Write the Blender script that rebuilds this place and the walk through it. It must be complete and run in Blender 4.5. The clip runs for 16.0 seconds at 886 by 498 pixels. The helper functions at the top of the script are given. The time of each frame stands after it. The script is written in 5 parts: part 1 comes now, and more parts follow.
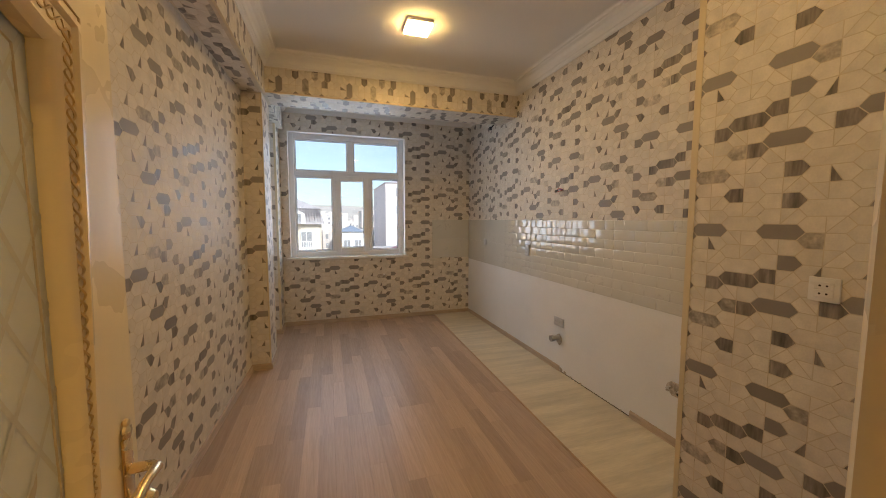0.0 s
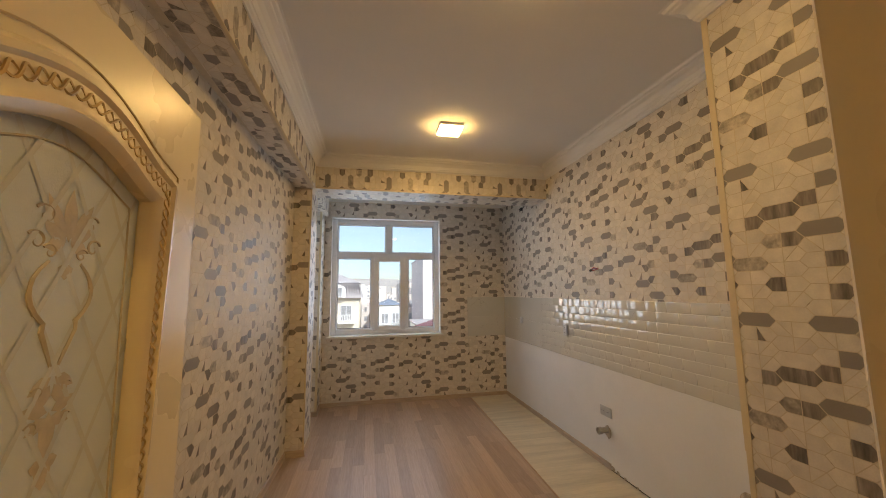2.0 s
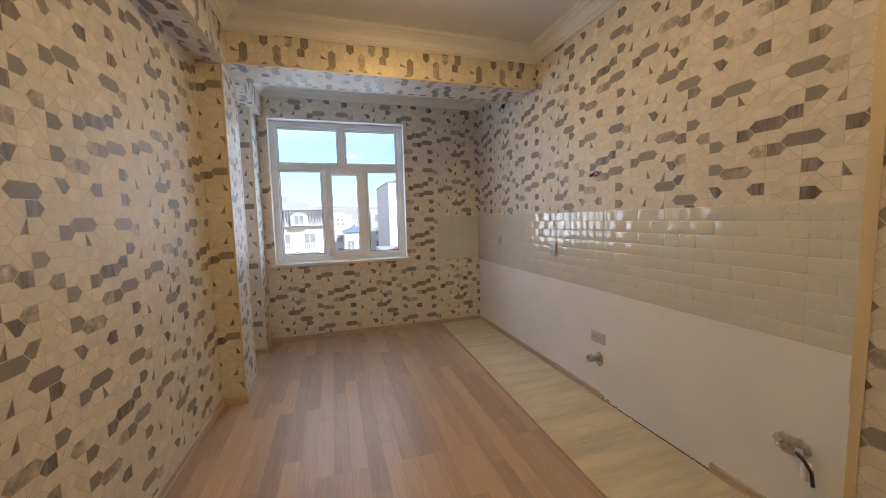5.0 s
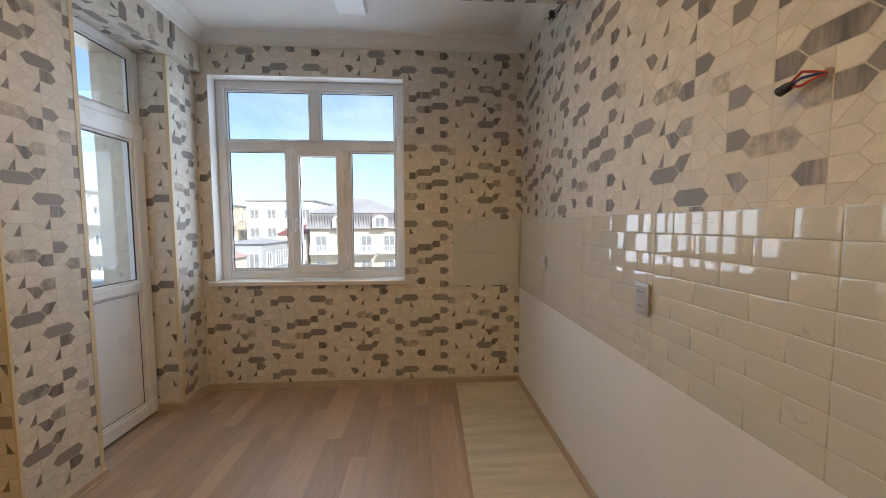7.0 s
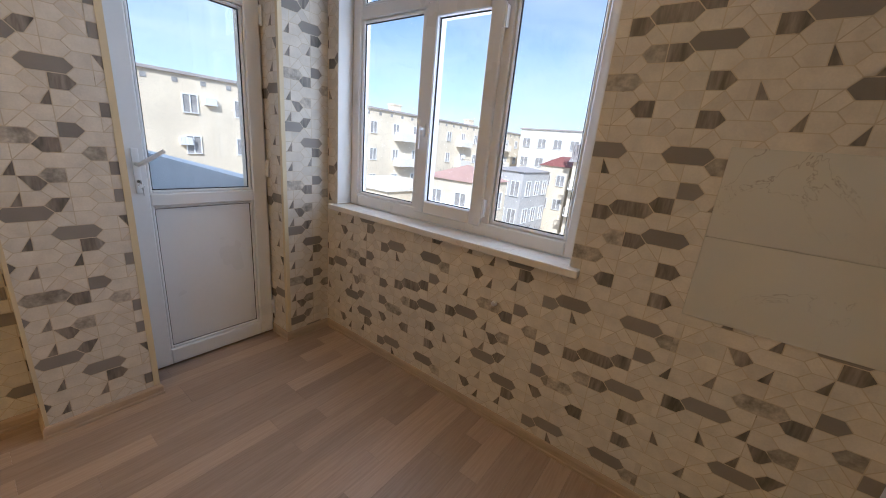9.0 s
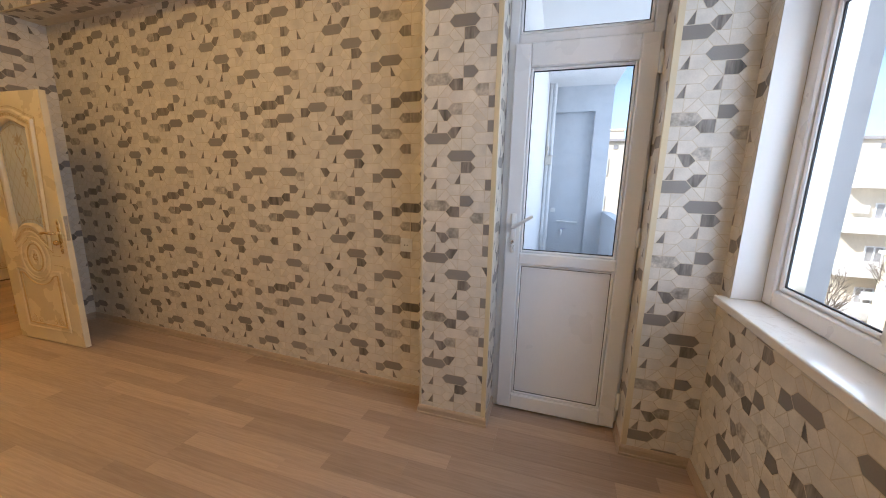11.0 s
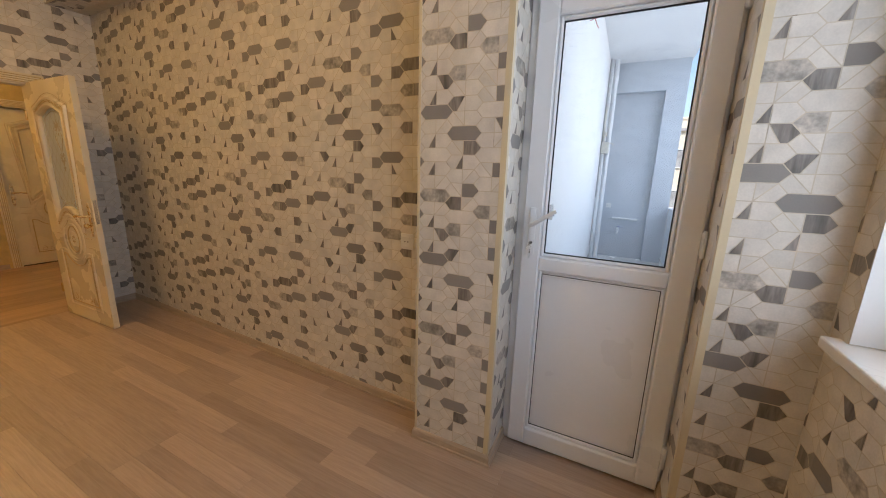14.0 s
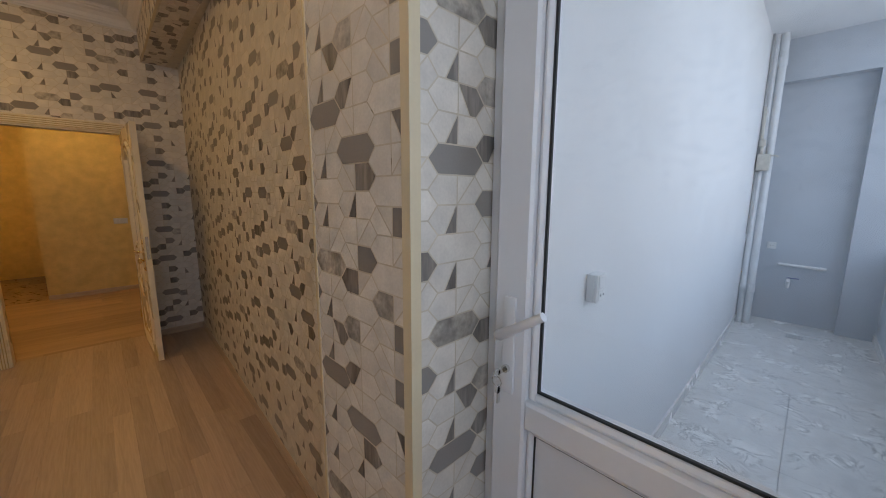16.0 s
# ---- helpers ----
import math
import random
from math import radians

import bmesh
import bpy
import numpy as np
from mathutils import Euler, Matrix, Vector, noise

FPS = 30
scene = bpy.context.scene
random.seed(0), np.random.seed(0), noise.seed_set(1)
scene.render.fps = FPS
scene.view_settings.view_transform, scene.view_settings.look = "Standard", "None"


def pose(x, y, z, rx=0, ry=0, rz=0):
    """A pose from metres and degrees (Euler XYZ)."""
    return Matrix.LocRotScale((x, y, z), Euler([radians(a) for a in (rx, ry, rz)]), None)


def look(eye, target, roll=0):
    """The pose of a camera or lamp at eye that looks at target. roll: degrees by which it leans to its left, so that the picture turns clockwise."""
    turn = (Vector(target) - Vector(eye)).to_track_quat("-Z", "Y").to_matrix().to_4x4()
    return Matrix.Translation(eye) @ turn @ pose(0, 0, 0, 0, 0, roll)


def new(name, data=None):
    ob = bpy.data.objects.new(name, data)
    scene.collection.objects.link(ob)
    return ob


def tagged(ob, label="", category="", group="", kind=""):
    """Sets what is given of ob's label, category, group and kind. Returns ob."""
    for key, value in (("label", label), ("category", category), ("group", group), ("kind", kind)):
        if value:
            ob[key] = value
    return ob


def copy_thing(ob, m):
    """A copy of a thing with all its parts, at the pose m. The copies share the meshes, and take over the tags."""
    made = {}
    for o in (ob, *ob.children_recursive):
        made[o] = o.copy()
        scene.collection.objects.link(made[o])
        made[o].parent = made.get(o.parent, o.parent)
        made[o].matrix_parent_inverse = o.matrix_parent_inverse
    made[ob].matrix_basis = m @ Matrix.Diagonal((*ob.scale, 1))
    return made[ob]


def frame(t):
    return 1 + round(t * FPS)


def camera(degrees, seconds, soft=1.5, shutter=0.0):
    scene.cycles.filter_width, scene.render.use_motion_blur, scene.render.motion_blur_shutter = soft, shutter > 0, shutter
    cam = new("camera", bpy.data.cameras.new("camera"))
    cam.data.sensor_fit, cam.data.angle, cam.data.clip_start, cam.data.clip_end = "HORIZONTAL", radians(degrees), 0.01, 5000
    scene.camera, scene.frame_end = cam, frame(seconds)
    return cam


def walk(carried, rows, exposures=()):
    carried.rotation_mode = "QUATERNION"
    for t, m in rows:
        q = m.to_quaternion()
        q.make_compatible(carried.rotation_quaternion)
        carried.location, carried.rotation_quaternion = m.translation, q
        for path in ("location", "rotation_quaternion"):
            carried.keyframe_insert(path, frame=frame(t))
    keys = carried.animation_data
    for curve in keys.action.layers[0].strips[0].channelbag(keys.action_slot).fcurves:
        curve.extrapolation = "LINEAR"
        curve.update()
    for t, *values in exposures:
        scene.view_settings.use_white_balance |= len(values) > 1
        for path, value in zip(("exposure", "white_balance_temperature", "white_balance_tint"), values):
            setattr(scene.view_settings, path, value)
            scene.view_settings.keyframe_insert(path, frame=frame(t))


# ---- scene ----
cam = camera(102.3, 16.0, soft=1.0)
PATH = [
    (0, (0.873, -0.187, 1.471), (1.482, 1.711, 1.307), 0.1),
    (0.5, (0.866, -0.153, 1.484), (1.421, 1.766, 1.376), -0.5),
    (1, (0.871, -0.165, 1.558), (1.381, 1.752, 1.813), -0.4),
    (1.5, (0.87, -0.218, 1.599), (1.316, 1.688, 2.007), -0.6),
    (2, (0.889, -0.257, 1.558), (1.3, 1.686, 1.795), -0.6),
    (2.5, (0.898, -0.284, 1.502), (1.286, 1.677, 1.562), 0.0),
    (3, (0.894, -0.284, 1.447), (1.285, 1.673, 1.315), -0.2),
    (3.5, (0.892, -0.269, 1.403), (1.292, 1.667, 1.102), -0.3),
    (4, (0.928, -0.197, 1.418), (1.342, 1.745, 1.183), 0.2),
    (4.5, (0.941, 0.134, 1.419), (1.474, 2.045, 1.17), -0.9),
    (4.7, (0.961, 0.265, 1.438), (1.569, 2.16, 1.237), -1.3),
    (6.8, (2.032, 1.761, 1.464), (2.151, 3.753, 1.343), -1.2),
    (7, (2.099, 1.951, 1.429), (2.226, 3.942, 1.289), -0.1),
    (7.5, (2.304, 2.393, 1.419), (2.278, 4.336, 0.946), -0.4),
    (8, (2.43, 2.741, 1.414), (1.935, 4.572, 0.778), 0.4),
    (8.2, (2.433, 2.91, 1.391), (1.831, 4.718, 0.784), 1.4),
    (10.3, (2.256, 4.247, 1.398), (0.35, 4.401, 0.813), 2.4),
    (10.5, (2.257, 4.286, 1.415), (0.343, 4.124, 0.858), 0.6),
    (11, (2.169, 4.31, 1.433), (0.298, 3.719, 1.046), 1.2),
    (11.5, (2.166, 4.464, 1.456), (0.49, 3.404, 1.203), 0.4),
    (12, (2.177, 4.531, 1.455), (0.525, 3.421, 1.258), 0.1),
    (12.5, (2.17, 4.526, 1.456), (0.556, 3.358, 1.283), -0.2),
    (13, (2.14, 4.521, 1.447), (0.501, 3.391, 1.254), -0.5),
    (13.5, (2.048, 4.52, 1.424), (0.393, 3.437, 1.128), -0.4),
    (14, (1.731, 4.438, 1.4), (-0.016, 3.567, 0.967), 1.6),
    (14.5, (1.392, 4.468, 1.407), (-0.325, 3.527, 0.999), 0.4),
    (15, (1.091, 4.515, 1.432), (-0.526, 3.377, 1.132), 0.8),
    (15.5, (0.838, 4.455, 1.446), (-0.732, 3.26, 1.116), 0.7),
    (16, (0.713, 4.505, 1.461), (-0.659, 3.083, 1.149), 0.3),
]
EXPOSURES = [(0, 0.35, 5700, 8), (1.5, 0.3, 6300, 8), (2.5, 0.27, 5000, 8), (3.5, 0.32, 4500, 7), (4.5, 0.48, 5050, 8), (7, 0.35, 5600, 7), (7.5, 0.22, 5400, 8), (8, 0.2, 5400, 9), (10.5, 0.15, 5500, 12), (11, 0.6, 5600, 11), (11.5, 0.75, 5800, 11), (12, 0.68, 6000, 11), (12.5, 0.6, 6100, 11), (14, 0.47, 5900, 11), (14.5, 0.28, 5800, 12), (15, 0.15, 5600, 12), (15.5, -0.08, 5600, 11), (16, -0.2, 5800, 11)]
walk(cam, [(t, look(eye, target, roll)) for t, eye, target, roll in PATH], EXPOSURES)

# ---- world and large lights ----
world = bpy.data.worlds.new("sky")
scene.world = world
world.use_nodes = True
wn = world.node_tree.nodes
sky = wn.new("ShaderNodeTexSky")
sky.sky_type = "NISHITA"
sky.sun_disc = False
sky.sun_elevation = radians(38)
sky.sun_rotation = radians(143)
sky.dust_density = 1.0
wn["Background"].inputs["Strength"].default_value = 0.15
# thin bright clouds
where = wn.new("ShaderNodeTexCoord")
squash = wn.new("ShaderNodeMapping")
squash.inputs["Scale"].default_value = (1.0, 1.0, 3.2)
cloud = wn.new("ShaderNodeTexNoise")
cloud.inputs["Scale"].default_value, cloud.inputs["Detail"].default_value, cloud.inputs["Distortion"].default_value = 2.2, 6, 0.4
veil = wn.new("ShaderNodeValToRGB")
veil.color_ramp.elements[0].position, veil.color_ramp.elements[1].position = 0.31, 0.76
veil.color_ramp.elements[1].color = (0.8, 0.8, 0.8, 1)
both = wn.new("ShaderNodeMix")
both.data_type = "RGBA"
for a, c in ((where.outputs["Generated"], squash.inputs["Vector"]), (squash.outputs[0], cloud.inputs["Vector"]), (cloud.outputs["Fac"], veil.inputs[0]),
             (veil.outputs[0], both.inputs[0]), (sky.outputs[0], both.inputs[6]), (both.outputs[2], wn["Background"].inputs["Color"])):
    world.node_tree.links.new(a, c)
both.inputs[7].default_value = (5.9, 6.4, 7.0, 1)

sun_data = bpy.data.lights.new("sun", "SUN")
sun_data.energy, sun_data.angle, sun_data.color = 5.0, radians(0.5), (1.0, 0.94, 0.85)
sun = new("sun", sun_data)
sun.matrix_world = look((0, 0, 60), (-0.602 * 50, 0.799 * 50, 60 - 0.78 * 50))

# ---- plan of the room, in metres ----
W, L, H = 2.985, 5.057, 3.015          # right wall, window wall, ceiling
PX, PY0, PY1 = 0.305, 3.592, 3.997   # pillar by the balcony door
P2X, P2Y = 0.270, 4.738               # second pillar
BZ, BX, BY1 = 2.655, 0.338, 3.992      # beams: underside, face of the long one, back of the cross one
RX, RY = 2.510, 1.077                 # projecting pier by the hall door
DX0, DX1 = 0.452, 1.375              # hall doorway
WX0, WX1, WZ0, WZ1 = 0.373, 1.964, 0.938, 2.647  # window opening
HY = -2.53                           # far wall of the hall
BFZ = 0.18                           # balcony floor
BWY, BPY, BEX = 4.06, 5.00, -4.08    # balcony: house wall, parapet, end wall


LX = 0.0373                          # the long wall leans from the room's axis by this much
BX0 = 0.285                          # face of the long beam at the hall door


# ---- node materials ----
def tex(nt, kind, scale=None, detail=None, coords=None, **inputs):
    n = nt.nodes.new(kind)
    if scale is not None:
        n.inputs["Scale"].default_value = scale
    if detail is not None:
        n.inputs["Detail"].default_value = detail
    for k, v in inputs.items():
        n.inputs[k].default_value = v
    if coords is not None:
        nt.links.new(coords, n.inputs["Vector"])
    return n


def ramp(nt, source, stops):
    r = nt.nodes.new("ShaderNodeValToRGB")
    e = r.color_ramp.elements
    while len(e) < len(stops):
        e.new(0.5)
    for el, (pos, col) in zip(e, stops):
        el.position, el.color = pos, (*col, 1)
    nt.links.new(source, r.inputs[0])
    return r.outputs[0]


def shade(c, f):
    return tuple(min(1, v * f) for v in c)


def mix(nt, a, b, fac, blend="MIX"):
    m = nt.nodes.new("ShaderNodeMix")
    m.data_type, m.blend_type = "RGBA", blend
    for key, v in (("A", a), ("B", b), ("Factor", fac)):
        s = [i for i in m.inputs if i.name == key and i.enabled][0]
        if isinstance(v, (int, float)):
            s.default_value = v
        elif isinstance(v, tuple):
            s.default_value = (*v, 1)
        else:
            nt.links.new(v, s)
    return [o for o in m.outputs if o.enabled][0]


def material(name, colour, rough=0.5, metal=0.0, vary=0.08, scale=6.0, grain=120.0, bump=0.1, stretch=(1, 1, 1),
             spread=0.0, island=False, dirt=None, coat=0.0, relief=0.002):
    """A painted or natural surface: two scales of variation in colour, gloss and relief. spread: how far pieces differ."""
    m = bpy.data.materials.new(name)
    m.use_nodes = True
    nt = m.node_tree
    p = nt.nodes["Principled BSDF"]
    at = nt.nodes.new("ShaderNodeTexCoord").outputs["Object"]
    mp = nt.nodes.new("ShaderNodeMapping")
    mp.inputs["Scale"].default_value = stretch
    nt.links.new(at, mp.inputs["Vector"])
    at = mp.outputs[0]
    if spread:
        rnd = nt.nodes.new("ShaderNodeNewGeometry").outputs["Random Per Island"] if island else nt.nodes.new("ShaderNodeObjectInfo").outputs["Random"]
        add = nt.nodes.new("ShaderNodeVectorMath")
        add.operation = "MULTIPLY_ADD"
        nt.links.new(rnd, add.inputs[0])
        add.inputs[1].default_value = (37, 53, 71)
        nt.links.new(at, add.inputs[2])
        at = add.outputs[0]
    big = tex(nt, "ShaderNodeTexNoise", scale, 4, at)
    fine = tex(nt, "ShaderNodeTexNoise", grain, 3, at)
    col = ramp(nt, big.outputs["Fac"], [(0.3, shade(colour, 1 - vary)), (0.7, shade(colour, 1 + vary))])
    col = mix(nt, col, ramp(nt, fine.outputs["Fac"], [(0.3, (1 - vary,) * 3), (0.7, (1, 1, 1))]), 0.7, "MULTIPLY")
    if spread:
        col = mix(nt, col, ramp(nt, rnd, [(0, (1 - spread,) * 3), (1, (1 + spread * 0.3,) * 3)]), 1.0, "MULTIPLY")
    if dirt:
        spots = tex(nt, "ShaderNodeTexNoise", scale * 0.6, 6, at, Roughness=0.7)
        col = mix(nt, col, dirt, ramp(nt, spots.outputs["Fac"], [(0.55, (0, 0, 0)), (0.75, (0.6, 0.6, 0.6))]))
    nt.links.new(col, p.inputs["Base Color"])
    p.inputs["Metallic"].default_value = metal
    p.inputs["Coat Weight"].default_value = coat
    nt.links.new(ramp(nt, big.outputs["Fac"], [(0.3, (max(0.02, rough * 0.85),) * 3), (0.7, (min(1, rough * 1.15),) * 3)]), p.inputs["Roughness"])
    if bump:
        b = nt.nodes.new("ShaderNodeBump")
        b.inputs["Strength"].default_value, b.inputs["Distance"].default_value = bump, relief
        nt.links.new(fine.outputs["Fac"], b.inputs["Height"])
        nt.links.new(b.outputs[0], p.inputs["Normal"])
    return m


def wood(name, colour, rough, along="Y", spread=0.25, contrast=0.3, ring=9.0):
    """Grain that runs along one axis, each plank shifted and toned by its own number."""
    m = bpy.data.materials.new(name)
    m.use_nodes = True
    nt = m.node_tree
    p = nt.nodes["Principled BSDF"]
    at = nt.nodes.new("ShaderNodeTexCoord").outputs["Object"]
    rnd = nt.nodes.new("ShaderNodeObjectInfo").outputs["Random"]
    add = nt.nodes.new("ShaderNodeVectorMath")
    add.operation = "MULTIPLY_ADD"
    nt.links.new(rnd, add.inputs[0])
    add.inputs[1].default_value = (31, 47, 3)
    nt.links.new(at, add.inputs[2])
    mp = nt.nodes.new("ShaderNodeMapping")
    mp.inputs["Scale"].default_value = (1, 0.07, 1) if along == "Y" else ((0.07, 1, 1) if along == "X" else (1, 1, 0.07))
    nt.links.new(add.outputs[0], mp.inputs["Vector"])
    big = tex(nt, "ShaderNodeTexNoise", ring, 5, mp.outputs[0], Roughness=0.6, Distortion=0.8)
    fine = tex(nt, "ShaderNodeTexNoise", 95, 4, mp.outputs[0], Roughness=0.65, Distortion=0.6)
    col = ramp(nt, big.outputs["Fac"], [(0.25, shade(colour, 1 - contrast)), (0.5, colour), (0.75, shade(colour, 1 + contrast * 0.7))])
    col = mix(nt, col, ramp(nt, fine.outputs["Fac"], [(0.35, (0.74, 0.70, 0.66)), (0.60, (1, 1, 1))]), 0.35, "MULTIPLY")
    rings = tex(nt, "ShaderNodeTexWave", 15, 2, mp.outputs[0], Distortion=16.0)
    rings.bands_direction = "Y" if along == "X" else "X"
    rings.inputs["Detail Scale"].default_value = 1.3
    col = mix(nt, col, shade(colour, 1.3), ramp(nt, rings.outputs["Fac"], [(0.45, (0, 0, 0)), (0.95, (0.2, 0.2, 0.2))]))
    col = mix(nt, col, ramp(nt, rnd, [(0, (1 - spread, 1 - spread * 1.05, 1 - spread * 1.05)), (1, (1.12, 1.1, 1.08))]), 1.0, "MULTIPLY")
    nt.links.new(col, p.inputs["Base Color"])
    nt.links.new(ramp(nt, fine.outputs["Fac"], [(0.3, (min(1, rough * 1.3),) * 3), (0.7, (rough * 0.9,) * 3)]), p.inputs["Roughness"])
    b = nt.nodes.new("ShaderNodeBump")
    b.inputs["Strength"].default_value, b.inputs["Distance"].default_value = 0.12, 0.001
    nt.links.new(fine.outputs["Fac"], b.inputs["Height"])
    nt.links.new(b.outputs[0], p.inputs["Normal"])
    return m


def glass_material(name, tint=(1, 1, 1), rough=0.0):
    m = bpy.data.materials.new(name)
    m.use_nodes = True
    nt = m.node_tree
    nt.nodes.remove(nt.nodes["Principled BSDF"])
    clear, gloss, both, edge = (nt.nodes.new("ShaderNode" + k) for k in ("BsdfTransparent", "BsdfGlossy", "MixShader", "LayerWeight"))
    clear.inputs[0].default_value = (*tint, 1)
    gloss.inputs["Roughness"].default_value = rough
    edge.inputs["Blend"].default_value = 0.5
    fifth, share = (nt.nodes.new("ShaderNodeMath") for _ in range(2))
    fifth.operation, share.operation = "POWER", "MULTIPLY_ADD"
    fifth.inputs[1].default_value, share.inputs[1].default_value, share.inputs[2].default_value = 5.0, 0.7, 0.035
    nt.links.new(edge.outputs["Facing"], fifth.inputs[0])
    nt.links.new(fifth.outputs[0], share.inputs[0])
    nt.links.new(share.outputs[0], both.inputs[0])
    nt.links.new(clear.outputs[0], both.inputs[1])
    nt.links.new(gloss.outputs[0], both.inputs[2])
    nt.links.new(both.outputs[0], nt.nodes["Material Output"].inputs[0])
    return m


def glow(name, colour, strength):
    m = bpy.data.materials.new(name)
    m.use_nodes = True
    p = m.node_tree.nodes["Principled BSDF"]
    p.inputs["Base Color"].default_value = (0.9, 0.9, 0.9, 1)
    p.inputs["Emission Color"].default_value = (*colour, 1)
    p.inputs["Emission Strength"].default_value = strength
    return m


PAPER_LINE = material("wallpaper_gilt_line", (0.64, 0.565, 0.44), 0.32, 0.22, vary=0.10, scale=20, grain=300, bump=0.15)
PAPER_WHITE = material("wallpaper_white_print", (0.76, 0.71, 0.63), 0.58, vary=0.10, scale=14, grain=160, bump=0.35, spread=0.07, island=True)
PAPER_GREY = material("wallpaper_grey_print", (0.30, 0.275, 0.25), 0.50, vary=0.05, scale=12, grain=200, bump=0.25, spread=0.2, island=True)
PAPER_WOOD = material("wallpaper_grey_wood_print", (0.30, 0.268, 0.235), 0.45, vary=0.5, scale=26, grain=110, bump=0.3, stretch=(1, 1, 0.16), spread=0.2, island=True)
PAPER_STONE = material("wallpaper_mottled_stone_print", (0.54, 0.49, 0.42), 0.55, vary=0.4, scale=24, grain=90, bump=0.3, spread=0.3, island=True)
PLASTER = material("ceiling_plaster", (0.80, 0.79, 0.77), 0.85, vary=0.02, scale=2, grain=60, bump=0.05)
STUCCO = material("white_painted_moulding", (0.82, 0.81, 0.79), 0.6, vary=0.02, scale=4, grain=90, bump=0.04)
WHITEWALL = material("white_painted_plaster", (0.80, 0.80, 0.80), 0.7, vary=0.03, scale=2.5, grain=70, bump=0.12, dirt=(0.70, 0.69, 0.67))
PVC = material("white_window_plastic", (0.83, 0.83, 0.84), 0.3, vary=0.02, scale=3, grain=60, bump=0.01)
GASKET = material("black_rubber_seal", (0.03, 0.03, 0.03), 0.7)
GLASS = glass_material("clear_window_glass")
GROUT = material("pale_tile_grout", (0.80, 0.78, 0.74), 0.8)
LAMINATE = wood("pinkish_oak_laminate", (0.475, 0.36, 0.275), 0.36, spread=0.22, contrast=0.14)
UNDERLAY = material("dark_floor_joint", (0.13, 0.09, 0.065), 0.8)
STRIPTILE = material("pale_travertine_floor_tile", (0.66, 0.59, 0.45), 0.35, vary=0.14, scale=5, grain=40, bump=0.05, stretch=(0.35, 3, 1), spread=0.05)
SKIRT = material("beige_laminate_skirting", (0.50, 0.39, 0.285), 0.42, vary=0.12, scale=8, grain=120, bump=0.05, stretch=(1, 1, 6))
CORNERTRIM = material("cream_corner_strip", (0.70, 0.60, 0.40), 0.4, vary=0.04, scale=6)
DOORCREAM = material("cream_lacquered_door", (0.80, 0.71, 0.51), 0.28, vary=0.02, scale=3, grain=70, bump=0.02)
DOORGOLD = material("gilded_groove", (0.58, 0.43, 0.20), 0.4, 0.1, vary=0.1, scale=20)
BRASS = material("polished_brass", (0.84, 0.68, 0.38), 0.26, 1.0, vary=0.04, scale=20)
CHROME = material("brushed_chrome", (0.75, 0.75, 0.74), 0.2, 1.0, vary=0.04, scale=30)
HALLPAPER = material("hall_textured_beige_wallpaper", (0.67, 0.505, 0.205), 0.55, vary=0.12, scale=9, grain=70, bump=0.5, relief=0.004)
BALWALL = material("balcony_white_paint", (0.80, 0.80, 0.80), 0.75, vary=0.03, scale=3, grain=60, bump=0.15, dirt=(0.7, 0.7, 0.7))
BALGREY = material("balcony_pale_grey_paint", (0.55, 0.58, 0.62), 0.75, vary=0.05, scale=3, grain=60, bump=0.15, dirt=(0.48, 0.5, 0.53))


# ---- mesh helpers ----
def box(bm, x0, x1, y0, y1, z0, z1):
    v = [bm.verts.new((x, y, z)) for z in (z0, z1) for y in (y0, y1) for x in (x0, x1)]
    for f in ((0, 2, 3, 1), (4, 5, 7, 6), (0, 1, 5, 4), (2, 6, 7, 3), (0, 4, 6, 2), (1, 3, 7, 5)):
        bm.faces.new([v[i] for i in f])
    return v


def boxes(*list_of):
    bm = bmesh.new()
    for b in list_of:
        box(bm, *b)
    return bm


def prism(outline, z0, z1):
    bm = bmesh.new()
    lo, hi = ([bm.verts.new((x, y, z)) for x, y in outline] for z in (z0, z1))
    n = len(outline)
    for i in range(n):
        bm.faces.new((lo[i], lo[(i + 1) % n], hi[(i + 1) % n], hi[i]))
    bm.faces.new(lo[::-1])
    bm.faces.new(hi)
    return bm


def bevelled(bm, width, segments=2):
    bmesh.ops.bevel(bm, geom=list(bm.edges), offset=width, segments=segments, affect="EDGES", profile=0.5)
    return bm


def tube(bm, path, r, n=10, closed_ends=True):
    """A round bar along a list of points."""
    rings = []
    pts = [Vector(p) for p in path]
    side = None
    for i, p in enumerate(pts):
        d = (pts[min(i + 1, len(pts) - 1)] - pts[max(i - 1, 0)]).normalized()
        if side is None:
            side = d.orthogonal().normalized()
        side = (side - d * side.dot(d)).normalized()
        up = d.cross(side)
        rr = r[i] if isinstance(r, (list, tuple)) else r
        rings.append([bm.verts.new(p + (side * math.cos(a) + up * math.sin(a)) * rr) for a in (2 * math.pi * k / n for k in range(n))])
    for a, b in zip(rings, rings[1:]):
        for k in range(n):
            bm.faces.new((a[k], a[(k + 1) % n], b[(k + 1) % n], b[k]))
    if closed_ends:
        bm.faces.new(rings[0][::-1])
        bm.faces.new(rings[-1])
    return bm


